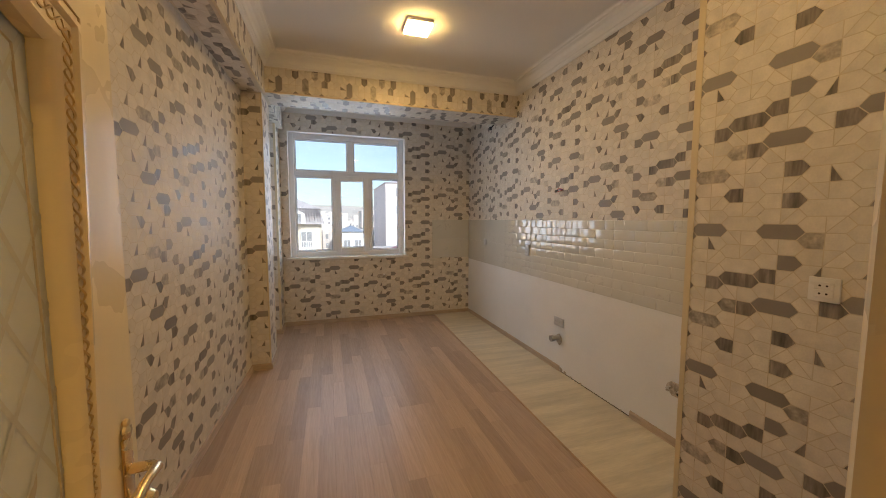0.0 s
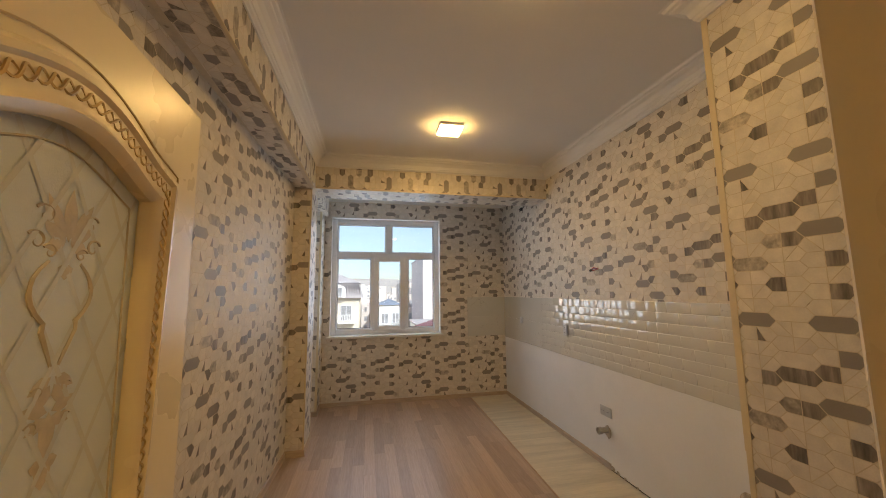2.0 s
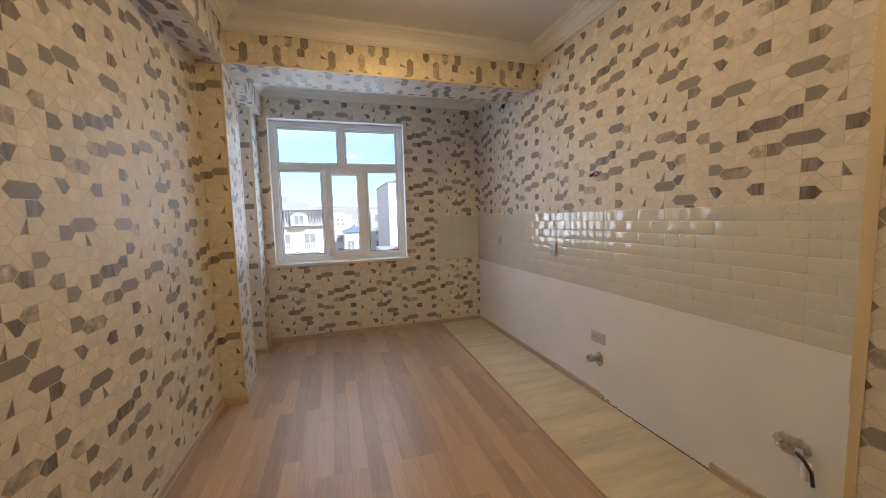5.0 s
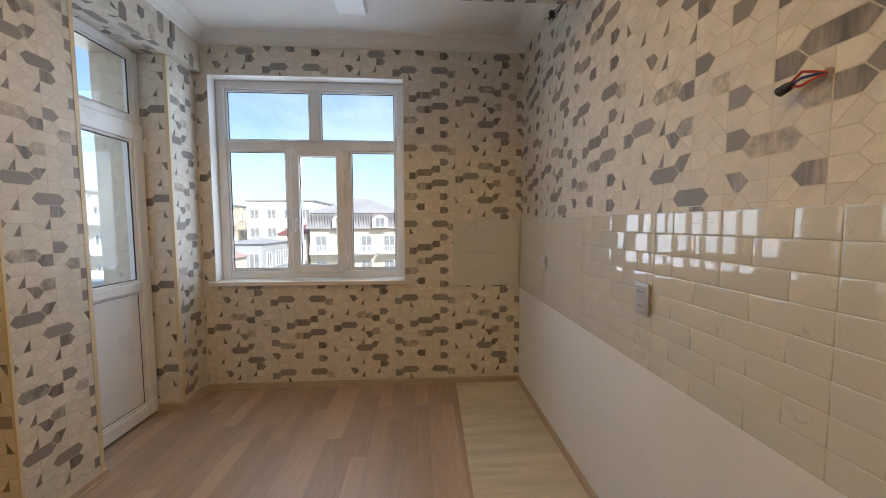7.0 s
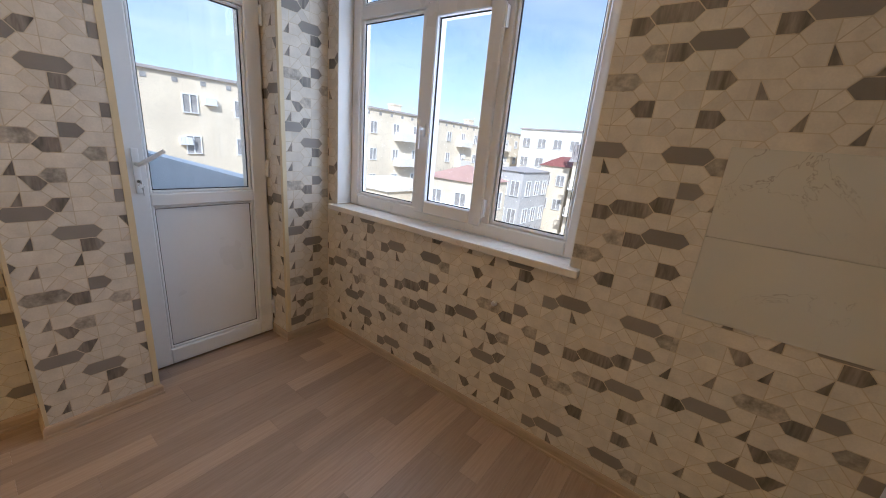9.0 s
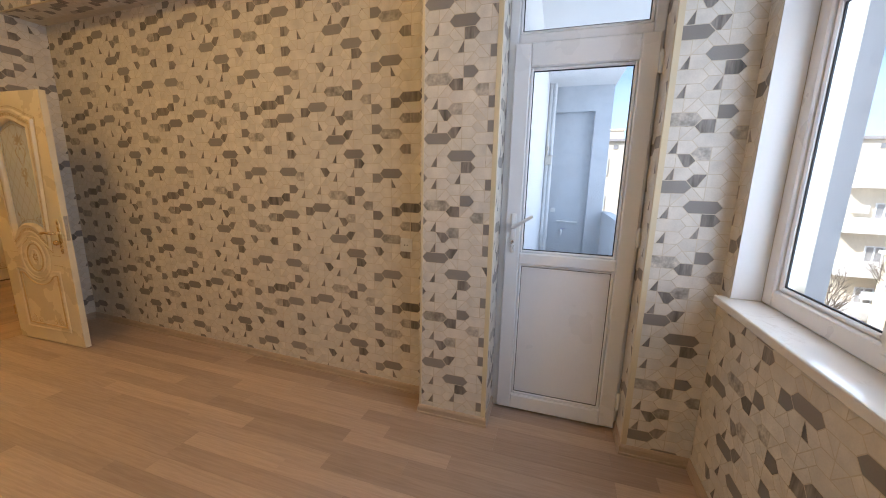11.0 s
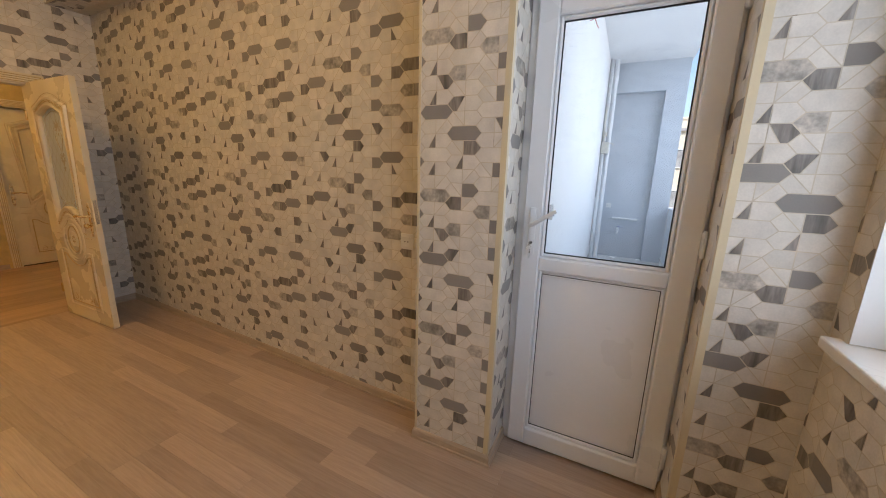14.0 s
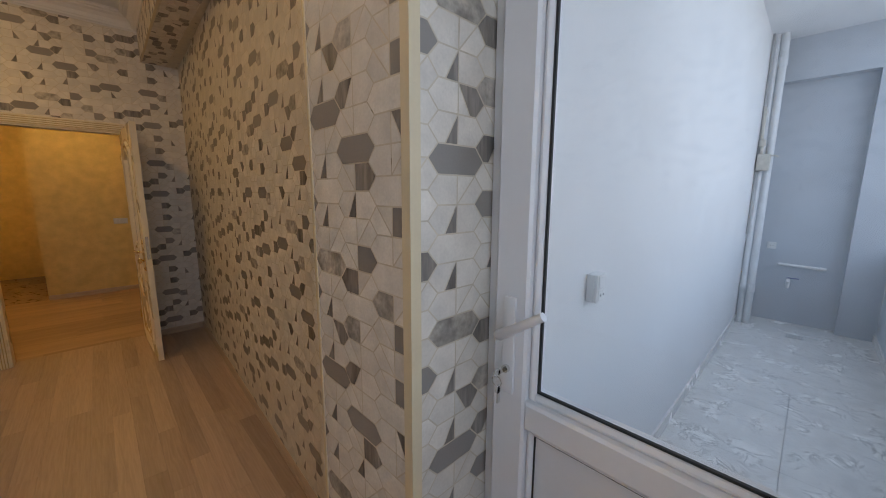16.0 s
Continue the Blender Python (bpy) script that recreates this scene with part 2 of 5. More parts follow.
def lathe(bm, profile, centre, axis="Z", n=20):
    """Turned shape: profile of (radius, height)."""
    c = Vector(centre)
    rings = []
    for r, h in profile:
        ring = []
        for k in range(n):
            a = 2 * math.pi * k / n
            u, v = r * math.cos(a), r * math.sin(a)
            ring.append(bm.verts.new(c + Vector({"Z": (u, v, h), "Y": (u, h, v), "X": (h, u, v)}[axis])))
        rings.append(ring)
    for a, b in zip(rings, rings[1:]):
        for k in range(n):
            bm.faces.new((a[k], a[(k + 1) % n], b[(k + 1) % n], b[k]))
    bm.faces.new(rings[0][::-1])
    bm.faces.new(rings[-1])
    return bm


def sweep(bm, path, profile, closed=False, up=(0, 0, 1)):
    """Moulding: profile of (out, up) swept along a level path; out is to the left of the way."""
    pts = [Vector(p) for p in path]
    up = Vector(up)
    n = len(pts)
    rings = []
    for i, p in enumerate(pts):
        a = (p - pts[i - 1]).normalized() if (closed or i) else (pts[1] - p).normalized()
        b = (pts[(i + 1) % n] - p).normalized() if (closed or i < n - 1) else a
        la, lb = up.cross(a), up.cross(b)
        m = (la + lb)
        m = m / max(0.2, m.dot(la))
        rings.append([bm.verts.new(p + m * o + up * h) for o, h in profile])
    k = len(profile)
    for i in range(n if closed else n - 1):
        a, b = rings[i], rings[(i + 1) % n]
        for j in range(k):
            bm.faces.new((a[j], b[j], b[(j + 1) % k], a[(j + 1) % k]))
    if not closed:
        bm.faces.new(rings[0][::-1])
        bm.faces.new(rings[-1])
    return bm


def mesh_of(name, bm, *materials, smooth=False):
    bmesh.ops.recalc_face_normals(bm, faces=bm.faces)
    me = bpy.data.meshes.new(name)
    bm.to_mesh(me)
    bm.free()
    for m in materials:
        me.materials.append(m)
    if smooth:
        me.shade_smooth()
        me.set_sharp_from_angle(angle=radians(40))
    return me


def part(name, bm, mat, parent=None, label="", smooth=False):
    ob = new(name, mesh_of(name, bm, mat, smooth=smooth))
    if parent is not None:
        ob.parent = parent
    if label:
        ob["label"] = label
    return ob


def structure(name, bm, mat, label, category):
    return tagged(part(name, bm, mat), label, category, kind="structure")


def thing(name, label, category, group="", at=None):
    ob = new(name)
    ob.empty_display_size = 0.05
    if at is not None:
        ob.matrix_world = at
    return tagged(ob, label, category, group)


# ---- large structure ----
floor = structure("floor", boxes((0, W, -0.12, L, -0.20, -0.012)), UNDERLAY, "brown oak-look laminate plank floor", "floor")
hall_floor = structure("floor_hall", boxes((-1.6, 3.2, -4.6, -0.12, -0.20, -0.012)), UNDERLAY, "warm brown laminate plank floor of the hall", "floor")
ceiling = structure("ceiling", boxes((-0.3, 3.2, -0.12, 3.7, H, H + 0.2)), PLASTER, "smooth white plaster ceiling with warm lamp light", "ceiling")
ceiling_alcove = structure("ceiling_alcove", boxes((-0.3, 3.2, 3.7, L + 0.25, 2.955, H + 0.2)), PLASTER, "white plaster ceiling over the window bay", "ceiling")
ceiling_hall = structure("ceiling_hall", boxes((-1.8, 3.4, -4.8, -0.12, 2.85, 3.05)), PLASTER, "white plaster ceiling of the hall", "ceiling")

wall_left = structure("wall_left", prism([(-0.25, -0.12), (-0.12 * LX, -0.12), (PY0 * LX, PY0), (-0.25, PY0)], 0, H), PAPER_LINE, "long wall papered with white and grey hexagon print", "wall")
wall_pillar = structure("wall_pillar", boxes((-0.25, PX, PY0, PY1, 0, BZ)), PAPER_LINE, "papered pillar beside the balcony door", "wall")
wall_pillar_2 = structure("wall_pillar_2", boxes((-0.25, P2X, P2Y, L, 0, BZ)), PAPER_LINE, "narrow papered pillar between balcony door and window", "wall")
wall_lintel = structure("wall_lintel", boxes((-0.25, BX - 0.01, BY1, L, BZ, 2.955)), PAPER_LINE, "papered lintel over the balcony door", "wall")
wall_window = structure("wall_window", boxes((-0.25, WX0, L, L + 0.25, 0, 3.05), (WX1, 3.1, L, L + 0.25, 0, 3.05), (WX0, WX1, L, L + 0.25, 0, WZ0), (WX0, WX1, L, L + 0.25, WZ1, 3.05)), PAPER_LINE, "papered outer wall around the window", "wall")
wall_right = structure("wall_right", boxes((W, W + 0.2, RY, L, 0, H + 0.03)), PAPER_LINE, "kitchen wall, papered above, tiled and painted white below", "wall")
wall_pier = structure("wall_pier", boxes((RX, W + 0.2, 0, RY, 0, 3.05)), PAPER_LINE, "papered pier beside the hall door", "wall")
wall_door = structure("wall_door", boxes((-0.25, DX0, -0.12, 0, 0, H), (DX1, W + 0.2, -0.12, 0, 0, H), (DX0, DX1, -0.12, 0, 1.995, H)), PAPER_LINE, "papered wall around the hall door", "wall")
beam_cross = structure("beam_cross", boxes((0.1, W, PY0, BY1, BZ, H)), PAPER_LINE, "papered ceiling beam before the window bay", "beam")
beam_long = structure("beam_long", prism([(0, 0), (BX0, 0), (BX, PY0), (PY0 * LX, PY0)], BZ - 0.01, H), PAPER_LINE, "papered ceiling beam along the long wall", "beam")
structure("wall_hall", boxes((-1.8, -0.672, HY - 0.2, HY, 0, 2.85), (0.168, 1.31, HY - 0.2, HY, 0, 2.85), (-0.672, 0.168, HY - 0.2, HY, 2.03, 2.85), (-0.672, 0.168, HY - 0.2, HY - 0.12, 0, 2.03)), HALLPAPER, "hall wall with gold-beige textured paper", "wall")
for hall_name, hall_box in (("wall_hall_west", (-1.8, -1.6, HY, -0.12, 0, 2.85)), ("wall_hall_east", (3.2, 3.4, -4.6, -0.12, 0, 2.85)),
                            ("wall_hall_inner", (1.11, 1.31, -4.6, HY - 0.2, 0, 2.85)), ("wall_hall_end", (1.11, 3.4, -4.8, -4.6, 0, 2.85))):
    structure(hall_name, boxes(hall_box), HALLPAPER, "hall wall with gold-beige textured paper", "wall")


# ---- kitchen lamps ----
LAMPGLOW = glow("lamp_diffuser_glow", (1.0, 0.565, 0.155), 80)
DOORGLOW = glow("lamp_by_door_glow", (1.0, 0.565, 0.155), 58)
HALLGLOW = glow("hall_lamp_glow", (1.0, 0.57, 0.14), 112)


def ceiling_lamp(x, y, z, light=LAMPGLOW):
    t = thing("ceiling_lamp", "small square white plastic ceiling lamp, lit warm", "lamp", "ceiling lamps", pose(x, y, z))
    part("housing", bevelled(boxes((-0.105, 0.105, -0.105, 0.105, -0.027, 0)), 0.005), PVC, t)
    part("diffuser", bevelled(boxes((-0.098, 0.098, -0.098, 0.098, -0.042, -0.0275)), 0.004), light, t, "glowing warm white diffuser")
    return t


ceiling_lamp(1.588, 2.70, H)
ceiling_lamp(1.535, 0.97, H, DOORGLOW)
dark_lamp = ceiling_lamp(1.63, 4.53, 2.955, PVC)
tagged(dark_lamp, "small square white plastic ceiling lamp, switched off").children[1]["label"] = "white unlit diffuser"
hall_lamp = ceiling_lamp(0.95, -1.65, 2.85, HALLGLOW)
# a second hall lamp, unseen, added to brighten the rear of the hall
copy_thing(hall_lamp, pose(2.2, -3.4, 2.85))

# area lamps added outside window and balcony, standing in for sky light coming in
opening = bpy.data.lights.new("window_daylight", "AREA")
opening.shape, opening.size, opening.size_y = "RECTANGLE", 1.5, 1.6
opening.energy, opening.color = 19, (0.86, 0.93, 1.0)
new("window_daylight", opening).matrix_world = look((1.17, L + 0.30, 1.80), (1.17, 0, 1.80))
balcony_sky = bpy.data.lights.new("balcony_daylight", "AREA")
balcony_sky.shape, balcony_sky.size, balcony_sky.size_y = "RECTANGLE", 3.8, 1.7
balcony_sky.energy, balcony_sky.color = 21, (0.80, 0.90, 1.0)
new("balcony_daylight", balcony_sky).matrix_world = look((-2.2, BPY + 0.35, 1.95), (-2.2, 0, 1.2))


def marble(name, base, vein, scale, rough, width=0.02, cloud=0.06, shift=False, glaze=0.0):
    """Polished stone: clouds and thin wandering veins."""
    m = bpy.data.materials.new(name)
    m.use_nodes = True
    nt = m.node_tree
    p = nt.nodes["Principled BSDF"]
    at = nt.nodes.new("ShaderNodeTexCoord").outputs["Object"]
    if shift:
        add = nt.nodes.new("ShaderNodeVectorMath")
        add.operation = "MULTIPLY_ADD"
        nt.links.new(nt.nodes.new("ShaderNodeObjectInfo").outputs["Random"], add.inputs[0])
        add.inputs[1].default_value = (41, 67, 29)
        nt.links.new(at, add.inputs[2])
        at = add.outputs[0]
    big = tex(nt, "ShaderNodeTexNoise", scale, 5, at, Roughness=0.6, Distortion=1.2)
    soft = tex(nt, "ShaderNodeTexNoise", scale * 0.7, 3, at)
    col = ramp(nt, soft.outputs["Fac"], [(0.3, shade(base, 1 - cloud)), (0.7, shade(base, 1 + cloud))])
    w = width
    line = ramp(nt, big.outputs["Fac"], [(0.5 - w, (0, 0, 0)), (0.5, (0.9, 0.9, 0.9)), (0.5 + w * 0.4, (0, 0, 0))])
    gate = ramp(nt, soft.outputs["Fac"], [(0.45, (0, 0, 0)), (0.6, (1, 1, 1))])
    col = mix(nt, col, vein, mix(nt, line, gate, 1.0, "MULTIPLY"))
    nt.links.new(col, p.inputs["Base Color"])
    nt.links.new(ramp(nt, soft.outputs["Fac"], [(0.3, (rough,) * 3), (0.7, (rough * 1.5,) * 3)]), p.inputs["Roughness"])
    p.inputs["Coat Weight"].default_value, p.inputs["Coat Roughness"].default_value, p.inputs["Coat IOR"].default_value = glaze, rough, 1.6
    return m


WALLTILE = marble("glossy_cream_marbled_wall_tile", (0.665, 0.655, 0.60), (0.40, 0.37, 0.33), 3.2, 0.035, 0.005, 0.04, True, 0.5)
BALTILE = marble("white_marble_look_floor_tile", (0.80, 0.79, 0.765), (0.40, 0.39, 0.38), 8.0, 0.2, 0.06, 0.12)
SILL = marble("pale_polished_sill_stone", (0.80, 0.76, 0.70), (0.66, 0.60, 0.53), 7, 0.12, 0.03, 0.04)

# ---- wallpaper: a repeat of eight columns of eleven long hexagons, some cut into halves and corners ----
PITCH, ROW, POINT = 0.1325, 0.0586, 0.026
PRINT = (
    "G W|WW DW|W W DW|W W|WW S W|WW DW|W W|WD DW|W".split(),
    "WW|W G WW|D DW|W W|WW WW|G D|WW W S|WW WW|W WD|W".split(),
    "W W|WD W|WW W WW|G W|WW W S|WW WW|G WW|W WW|G".split(),
    "W|W W|WW WW|W G W|DW W|WW W|WW W|D WW|W W|WW S".split(),
    "WW|W D|W W|WW W WW|W W|WW W D WW|W S|D W|WW".split(),
    "W|WW W|D W|WW G WW|W W|G D|WW W|WW G WW|W W|D".split(),
    "W|DW WW|W W W|WW S|W W|WW DW|W W WW|D W|WW W".split(),
    "W|WW DW|W W W|WD W|WW DW|W WW|W G W|WW W|DW W".split(),
)
KIND = {"W": 0, "G": 1, "D": 2, "S": 3}
CELL_U, CELL_V = PITCH * 8, ROW * 11


def inset(poly, d):
    """A convex outline drawn in by d."""
    out = []
    n = len(poly)
    for i in range(n):
        p, a, b = Vector(poly[i]), Vector(poly[i - 1]), Vector(poly[(i + 1) % n])
        e, f = (p - a).normalized(), (b - p).normalized()
        ne, nf = Vector((-e.y, e.x)), Vector((-f.y, f.x))
        m = ne + nf
        m = m / max(0.25, m.dot(ne))
        out.append(tuple(p + m * d))
    return out


def print_cell():
    polys = []
    for c, column in enumerate(PRINT):
        for r, code in enumerate(column):
            u, v = (c + 0.5) * PITCH, CELL_V - (r + 0.5 + (0.5 if c % 2 else 0)) * ROW
            a, b, h = PITCH / 2 - POINT / 2, PITCH / 2 + POINT / 2, ROW / 2
            halves = code.split("|")
            if len(halves) == 1:
                polys.append((KIND[code], [(u - b, v), (u - a, v - h), (u + a, v - h), (u + b, v), (u + a, v + h), (u - a, v + h)]))
                continue
            for s, half in zip((-1, 1), halves):
                pent = [(u, v - h), (u + s * a, v - h), (u + s * b, v), (u + s * a, v + h), (u, v + h)]
                pieces = [(half[0], pent)]
                if len(half) == 2:
                    foot = (u + s * a * 0.66, v - h)
                    if half == "WW":
                        pieces = [("W", [pent[0], pent[1], pent[2], pent[3]]), ("W", [pent[0], pent[3], pent[4]])]
                    else:
                        pieces = [(half[0], [pent[0], foot, pent[4]]), (half[1], [foot, pent[1], pent[2], pent[3], pent[4]])]
                for k, q in pieces:
                    polys.append((KIND[k], q if s > 0 else q[::-1]))
    return [(k, inset(q, 0.0016)) for k, q in polys]


CELL = print_cell()


def clip(poly, u0, u1, v0, v1):
    for axis, limit, keep in ((0, u0, 1), (0, u1, -1), (1, v0, 1), (1, v1, -1)):
        out = []
        for i, q in enumerate(poly):
            p = poly[i - 1]
            ip, iq = (p[axis] - limit) * keep >= 0, (q[axis] - limit) * keep >= 0
            if ip != iq:
                t = (limit - p[axis]) / (q[axis] - p[axis])
                out.append((p[0] + t * (q[0] - p[0]), p[1] + t * (q[1] - p[1])))
            if iq:
                out.append(q)
        poly = out
        if len(poly) < 3:
            return []
    return poly


def paper(wall, origin, u, v, rects, shift=(0, 0), turned=False):
    """Prints the pattern on a wall: u and v are the way along it and up it; the print stands 1 mm proud."""
    o, u, v = Vector(origin), Vector(u), Vector(v)
    o = o + u.cross(v) * 0.001
    verts, faces, kinds = [], [], []
    for u0, u1, v0, v1 in rects:
        a0, a1, b0, b1 = (v0, v1, u0, u1) if turned else (u0, u1, v0, v1)
        for i in range(math.floor((a0 - shift[0]) / CELL_U) - 1, math.ceil((a1 - shift[0]) / CELL_U) + 1):
            for j in range(math.floor((b0 - shift[1]) / CELL_V) - 1, math.ceil((b1 - shift[1]) / CELL_V) + 2):
                for k, q in CELL:
                    q = clip([(p[0] + i * CELL_U + shift[0], p[1] + j * CELL_V + shift[1]) for p in q], a0, a1, b0, b1)
                    if q:
                        faces.append(tuple(range(len(verts), len(verts) + len(q))))
                        kinds.append(k)
                        verts += [o + (u * p[1] + v * p[0] if turned else u * p[0] + v * p[1]) for p in q]
    me = bpy.data.meshes.new("wallpaper")
    me.from_pydata(verts, [], faces)
    for m in (PAPER_WHITE, PAPER_GREY, PAPER_WOOD, PAPER_STONE):
        me.materials.append(m)
    me.polygons.foreach_set("material_index", kinds)
    ob = new("wallpaper", me)
    ob.parent = wall
    ob["label"] = "white wallpaper printed with grey hexagon pieces"
    return ob


TZ0, TZ1, TX = 0.862, 1.468, 2.384   # band of wall tiles; start of its return on the window wall
UP, XX, YY = (0, 0, 1), (1, 0, 0), (0, 1, 0)
ALONG = (math.sin(math.atan(LX)), math.cos(math.atan(LX)), 0)
BEAMWAY = tuple(Vector((BX - BX0, PY0, 0)).normalized())
paper(wall_left, (0, 0, 0), ALONG, UP, [(0, PY0, 0.05, BZ)], (1.798, 0.402))
paper(wall_pillar, (PX, 0, 0), YY, UP, [(PY0, PY1, 0.05, BZ)], (3.611, 0.379))
paper(wall_pillar, (0, PY0, 0), XX, UP, [(PY0 * LX, PX, 0.05, BZ)], (0.324, 0.379))
paper(wall_pillar, (0, PY1, 0), (-1, 0, 0), UP, [(-PX, -0.07, 0.0, BZ)], (-0.251, 0.265))
paper(wall_pillar_2, (P2X, 0, 0), YY, UP, [(P2Y, L, 0.05, BZ)], (4.736, 0.157))
paper(wall_pillar_2, (0, P2Y, 0), XX, UP, [(0.07, P2X, 0.0, BZ)], (0.268, 0.157))
paper(wall_lintel, (BX - 0.01, 0, 0), YY, UP, [(BY1, L, BZ, 3.0)], (0.1, 0.02), True)
paper(wall_lintel, (0, 0, BZ), YY, XX, [(PY1, L, 0.07, BX - 0.01)], (0.1, 0.02))
paper(wall_window, (0, L, 0), XX, UP, [(P2X, WX0, 0.05, 3.0), (WX0, WX1, 0.05, WZ0 - 0.03), (WX0, WX1, WZ1, 3.0), (WX1, TX, 0.05, 3.0), (TX, W, 0.05, 0.887), (TX, W, TZ1, 3.0)], (0.483, 0.376))
paper(wall_right, (W, 0, 0), (0, -1, 0), UP, [(-L, -RY, TZ1, 3.0)], (-3.279, 0.342))
paper(wall_pier, (RX, 0, 0), (0, -1, 0), UP, [(-RY, 0, 0.05, 3.0)], (-1.446, 0.372))
paper(wall_pier, (0, RY, 0), (-1, 0, 0), UP, [(-W, -RX, 0.05, 3.0)], (-RX + 0.02, 0.02))
paper(wall_door, (0, 0, 0), (-1, 0, 0), UP, [(-0.48, 0, 0.05, H), (-1.39, -0.48, 2.04, H), (-RX, -1.39, 0.05, H)], (0.08, 0.03))
paper(beam_cross, (0, PY0, 0), XX, UP, [(BX, W, BZ, H)], (0.16, 0.05), True)
paper(beam_cross, (0, 0, BZ), YY, XX, [(PY0 + 0.012, BY1, BX, W)], (0.05, 0.02))
paper(beam_cross, (0, BY1, 0), (-1, 0, 0), UP, [(-W, -BX, BZ, 3.0)], (0.05, 0.05), True)
paper(beam_long, (BX0, 0, 0), BEAMWAY, UP, [(0, PY0, BZ - 0.01, H)], (0.16, 0.05), True)
paper(beam_long, (0, 0, BZ - 0.01), YY, XX, [(0, PY0, 0.1, BX0)], (0.05, 0.02))

# ---- lower part of the kitchen wall: white paint, then a band of tiles ----
dado = part("painted_dado", boxes((W - 0.003, W, RY, L, 0, TZ0)), WHITEWALL, wall_right, "white painted plaster below the tiles")
part("grout_bed", boxes((W - 0.004, W, RY, L, TZ0, TZ1)), GROUT, wall_right)
part("grout_bed", boxes((TX, W - 0.012, L - 0.004, L, 0.887, TZ1)), GROUT, wall_window)

# bare foot of the wall where the skirting is missing: a dark joint and broken plaster
JOINTDARK = material("dark_wall_foot_joint", (0.10, 0.075, 0.055), 0.9, vary=0.2, scale=30)
part("floor_joint", boxes((W - 0.008, W - 0.0032, 1.815, 2.67, 0.0075, 0.0125)), JOINTDARK, wall_right, "dark open joint at the wall's foot")

# ---- cornices ----
CORNICE = [(0, 0), (0, -0.125), (0.010, -0.125), (0.014, -0.118), (0.024, -0.112), (0.028, -0.098), (0.034, -0.096), (0.044, -0.066), (0.066, -0.042), (0.092, -0.032), (0.096, -0.022), (0.112, -0.018), (0.118, -0.004), (0.128, -0.003), (0.128, 0)]
structure("trim_cornice", sweep(bmesh.new(), [(BX0, 0, H), (RX, 0, H), (RX, RY, H), (W, RY, H), (W, PY0, H), (BX, PY0, H)], CORNICE, True), STUCCO, "white moulded plaster cornice round the ceiling", "cornice")
structure("trim_cornice_alcove", sweep(bmesh.new(), [(BX - 0.01, BY1, 2.955), (W, BY1, 2.955), (W, L, 2.955), (BX - 0.01, L, 2.955)], [(o, h * 0.6) for o, h in CORNICE], True), STUCCO, "white moulded cornice of the window bay", "cornice")

# ---- skirting, in the runs between doors ----
SKIRTING = [(0, 0), (0.016, 0), (0.016, 0.012), (0.012, 0.016), (0.012, 0.044), (0.008, 0.054), (0.003, 0.058), (0, 0.058)]
for run in ([(1.42, 0, 0), (RX, 0, 0), (RX, RY, 0)], [(RX + 0.02, RY, 0), (W, RY, 0), (W, 1.815, 0)], [(W, 2.67, 0), (W, L, 0), (P2X, L, 0), (P2X, P2Y, 0), (0.075, P2Y, 0)],
            [(0.075, PY1, 0), (PX, PY1, 0), (PX, PY0, 0), (PY0 * LX, PY0, 0), (0, 0, 0), (0.445, 0, 0)]):
    structure("baseboard", sweep(bmesh.new(), run, SKIRTING), SKIRT, "beige wood-look plastic skirting board", "skirting")
structure("baseboard_hall", sweep(bmesh.new(), [(1.31, HY, 0), (0.27, HY, 0)], [(-o, h) for o, h in SKIRTING]), SKIRT, "beige wood-look skirting board in the hall", "skirting")


# ---- cream strips on the outer corners ----
def corner_strip(x, y, sx, sy, z0, z1, w=0.022):
    t = 0.003
    bm = bmesh.new()
    x0, x1 = sorted((x + sx * t, x - sx * w))
    y0, y1 = sorted((y, y + sy * t))
    box(bm, x0, x1, y0, y1, z0, z1)
    x0, x1 = sorted((x, x + sx * t))
    y0, y1 = sorted((y, y - sy * w))
    box(bm, x0, x1, y0, y1, z0, z1)
    structure("trim_corner", bm, CORNERTRIM, "cream plastic strip on the wall corner", "corner strip")


corner_strip(PX, PY1, 1, 1, 0.058, BZ)
corner_strip(PX, PY0, 1, -1, 0.058, BZ, 0.010)
corner_strip(P2X, P2Y, 1, -1, 0.058, BZ)
corner_strip(RX, RY, -1, 1, 0.058, TZ0 - 0.004)
corner_strip(RX, RY + 0.004, -1, 1, TZ0 - 0.004, H - 0.125, 0.028)
structure("trim_beam_edge", prism([(BX0 - 0.012, 0), (BX0 + 0.003, 0), (BX + 0.003, PY0 - 0.003), (BX - 0.012, PY0 - 0.003)], BZ - 0.013, BZ - 0.010), CORNERTRIM, "cream strip on the edge of the ceiling beam", "corner strip")
structure("trim_beam_edge_cross", boxes((BX + 0.004, W - 0.004, PY0 - 0.003, PY0 + 0.012, BZ - 0.003, BZ), (BX + 0.004, W - 0.004, PY0 - 0.003, PY0, BZ, BZ + 0.010)), CORNERTRIM, "cream strip on the edge of the cross beam", "corner strip")


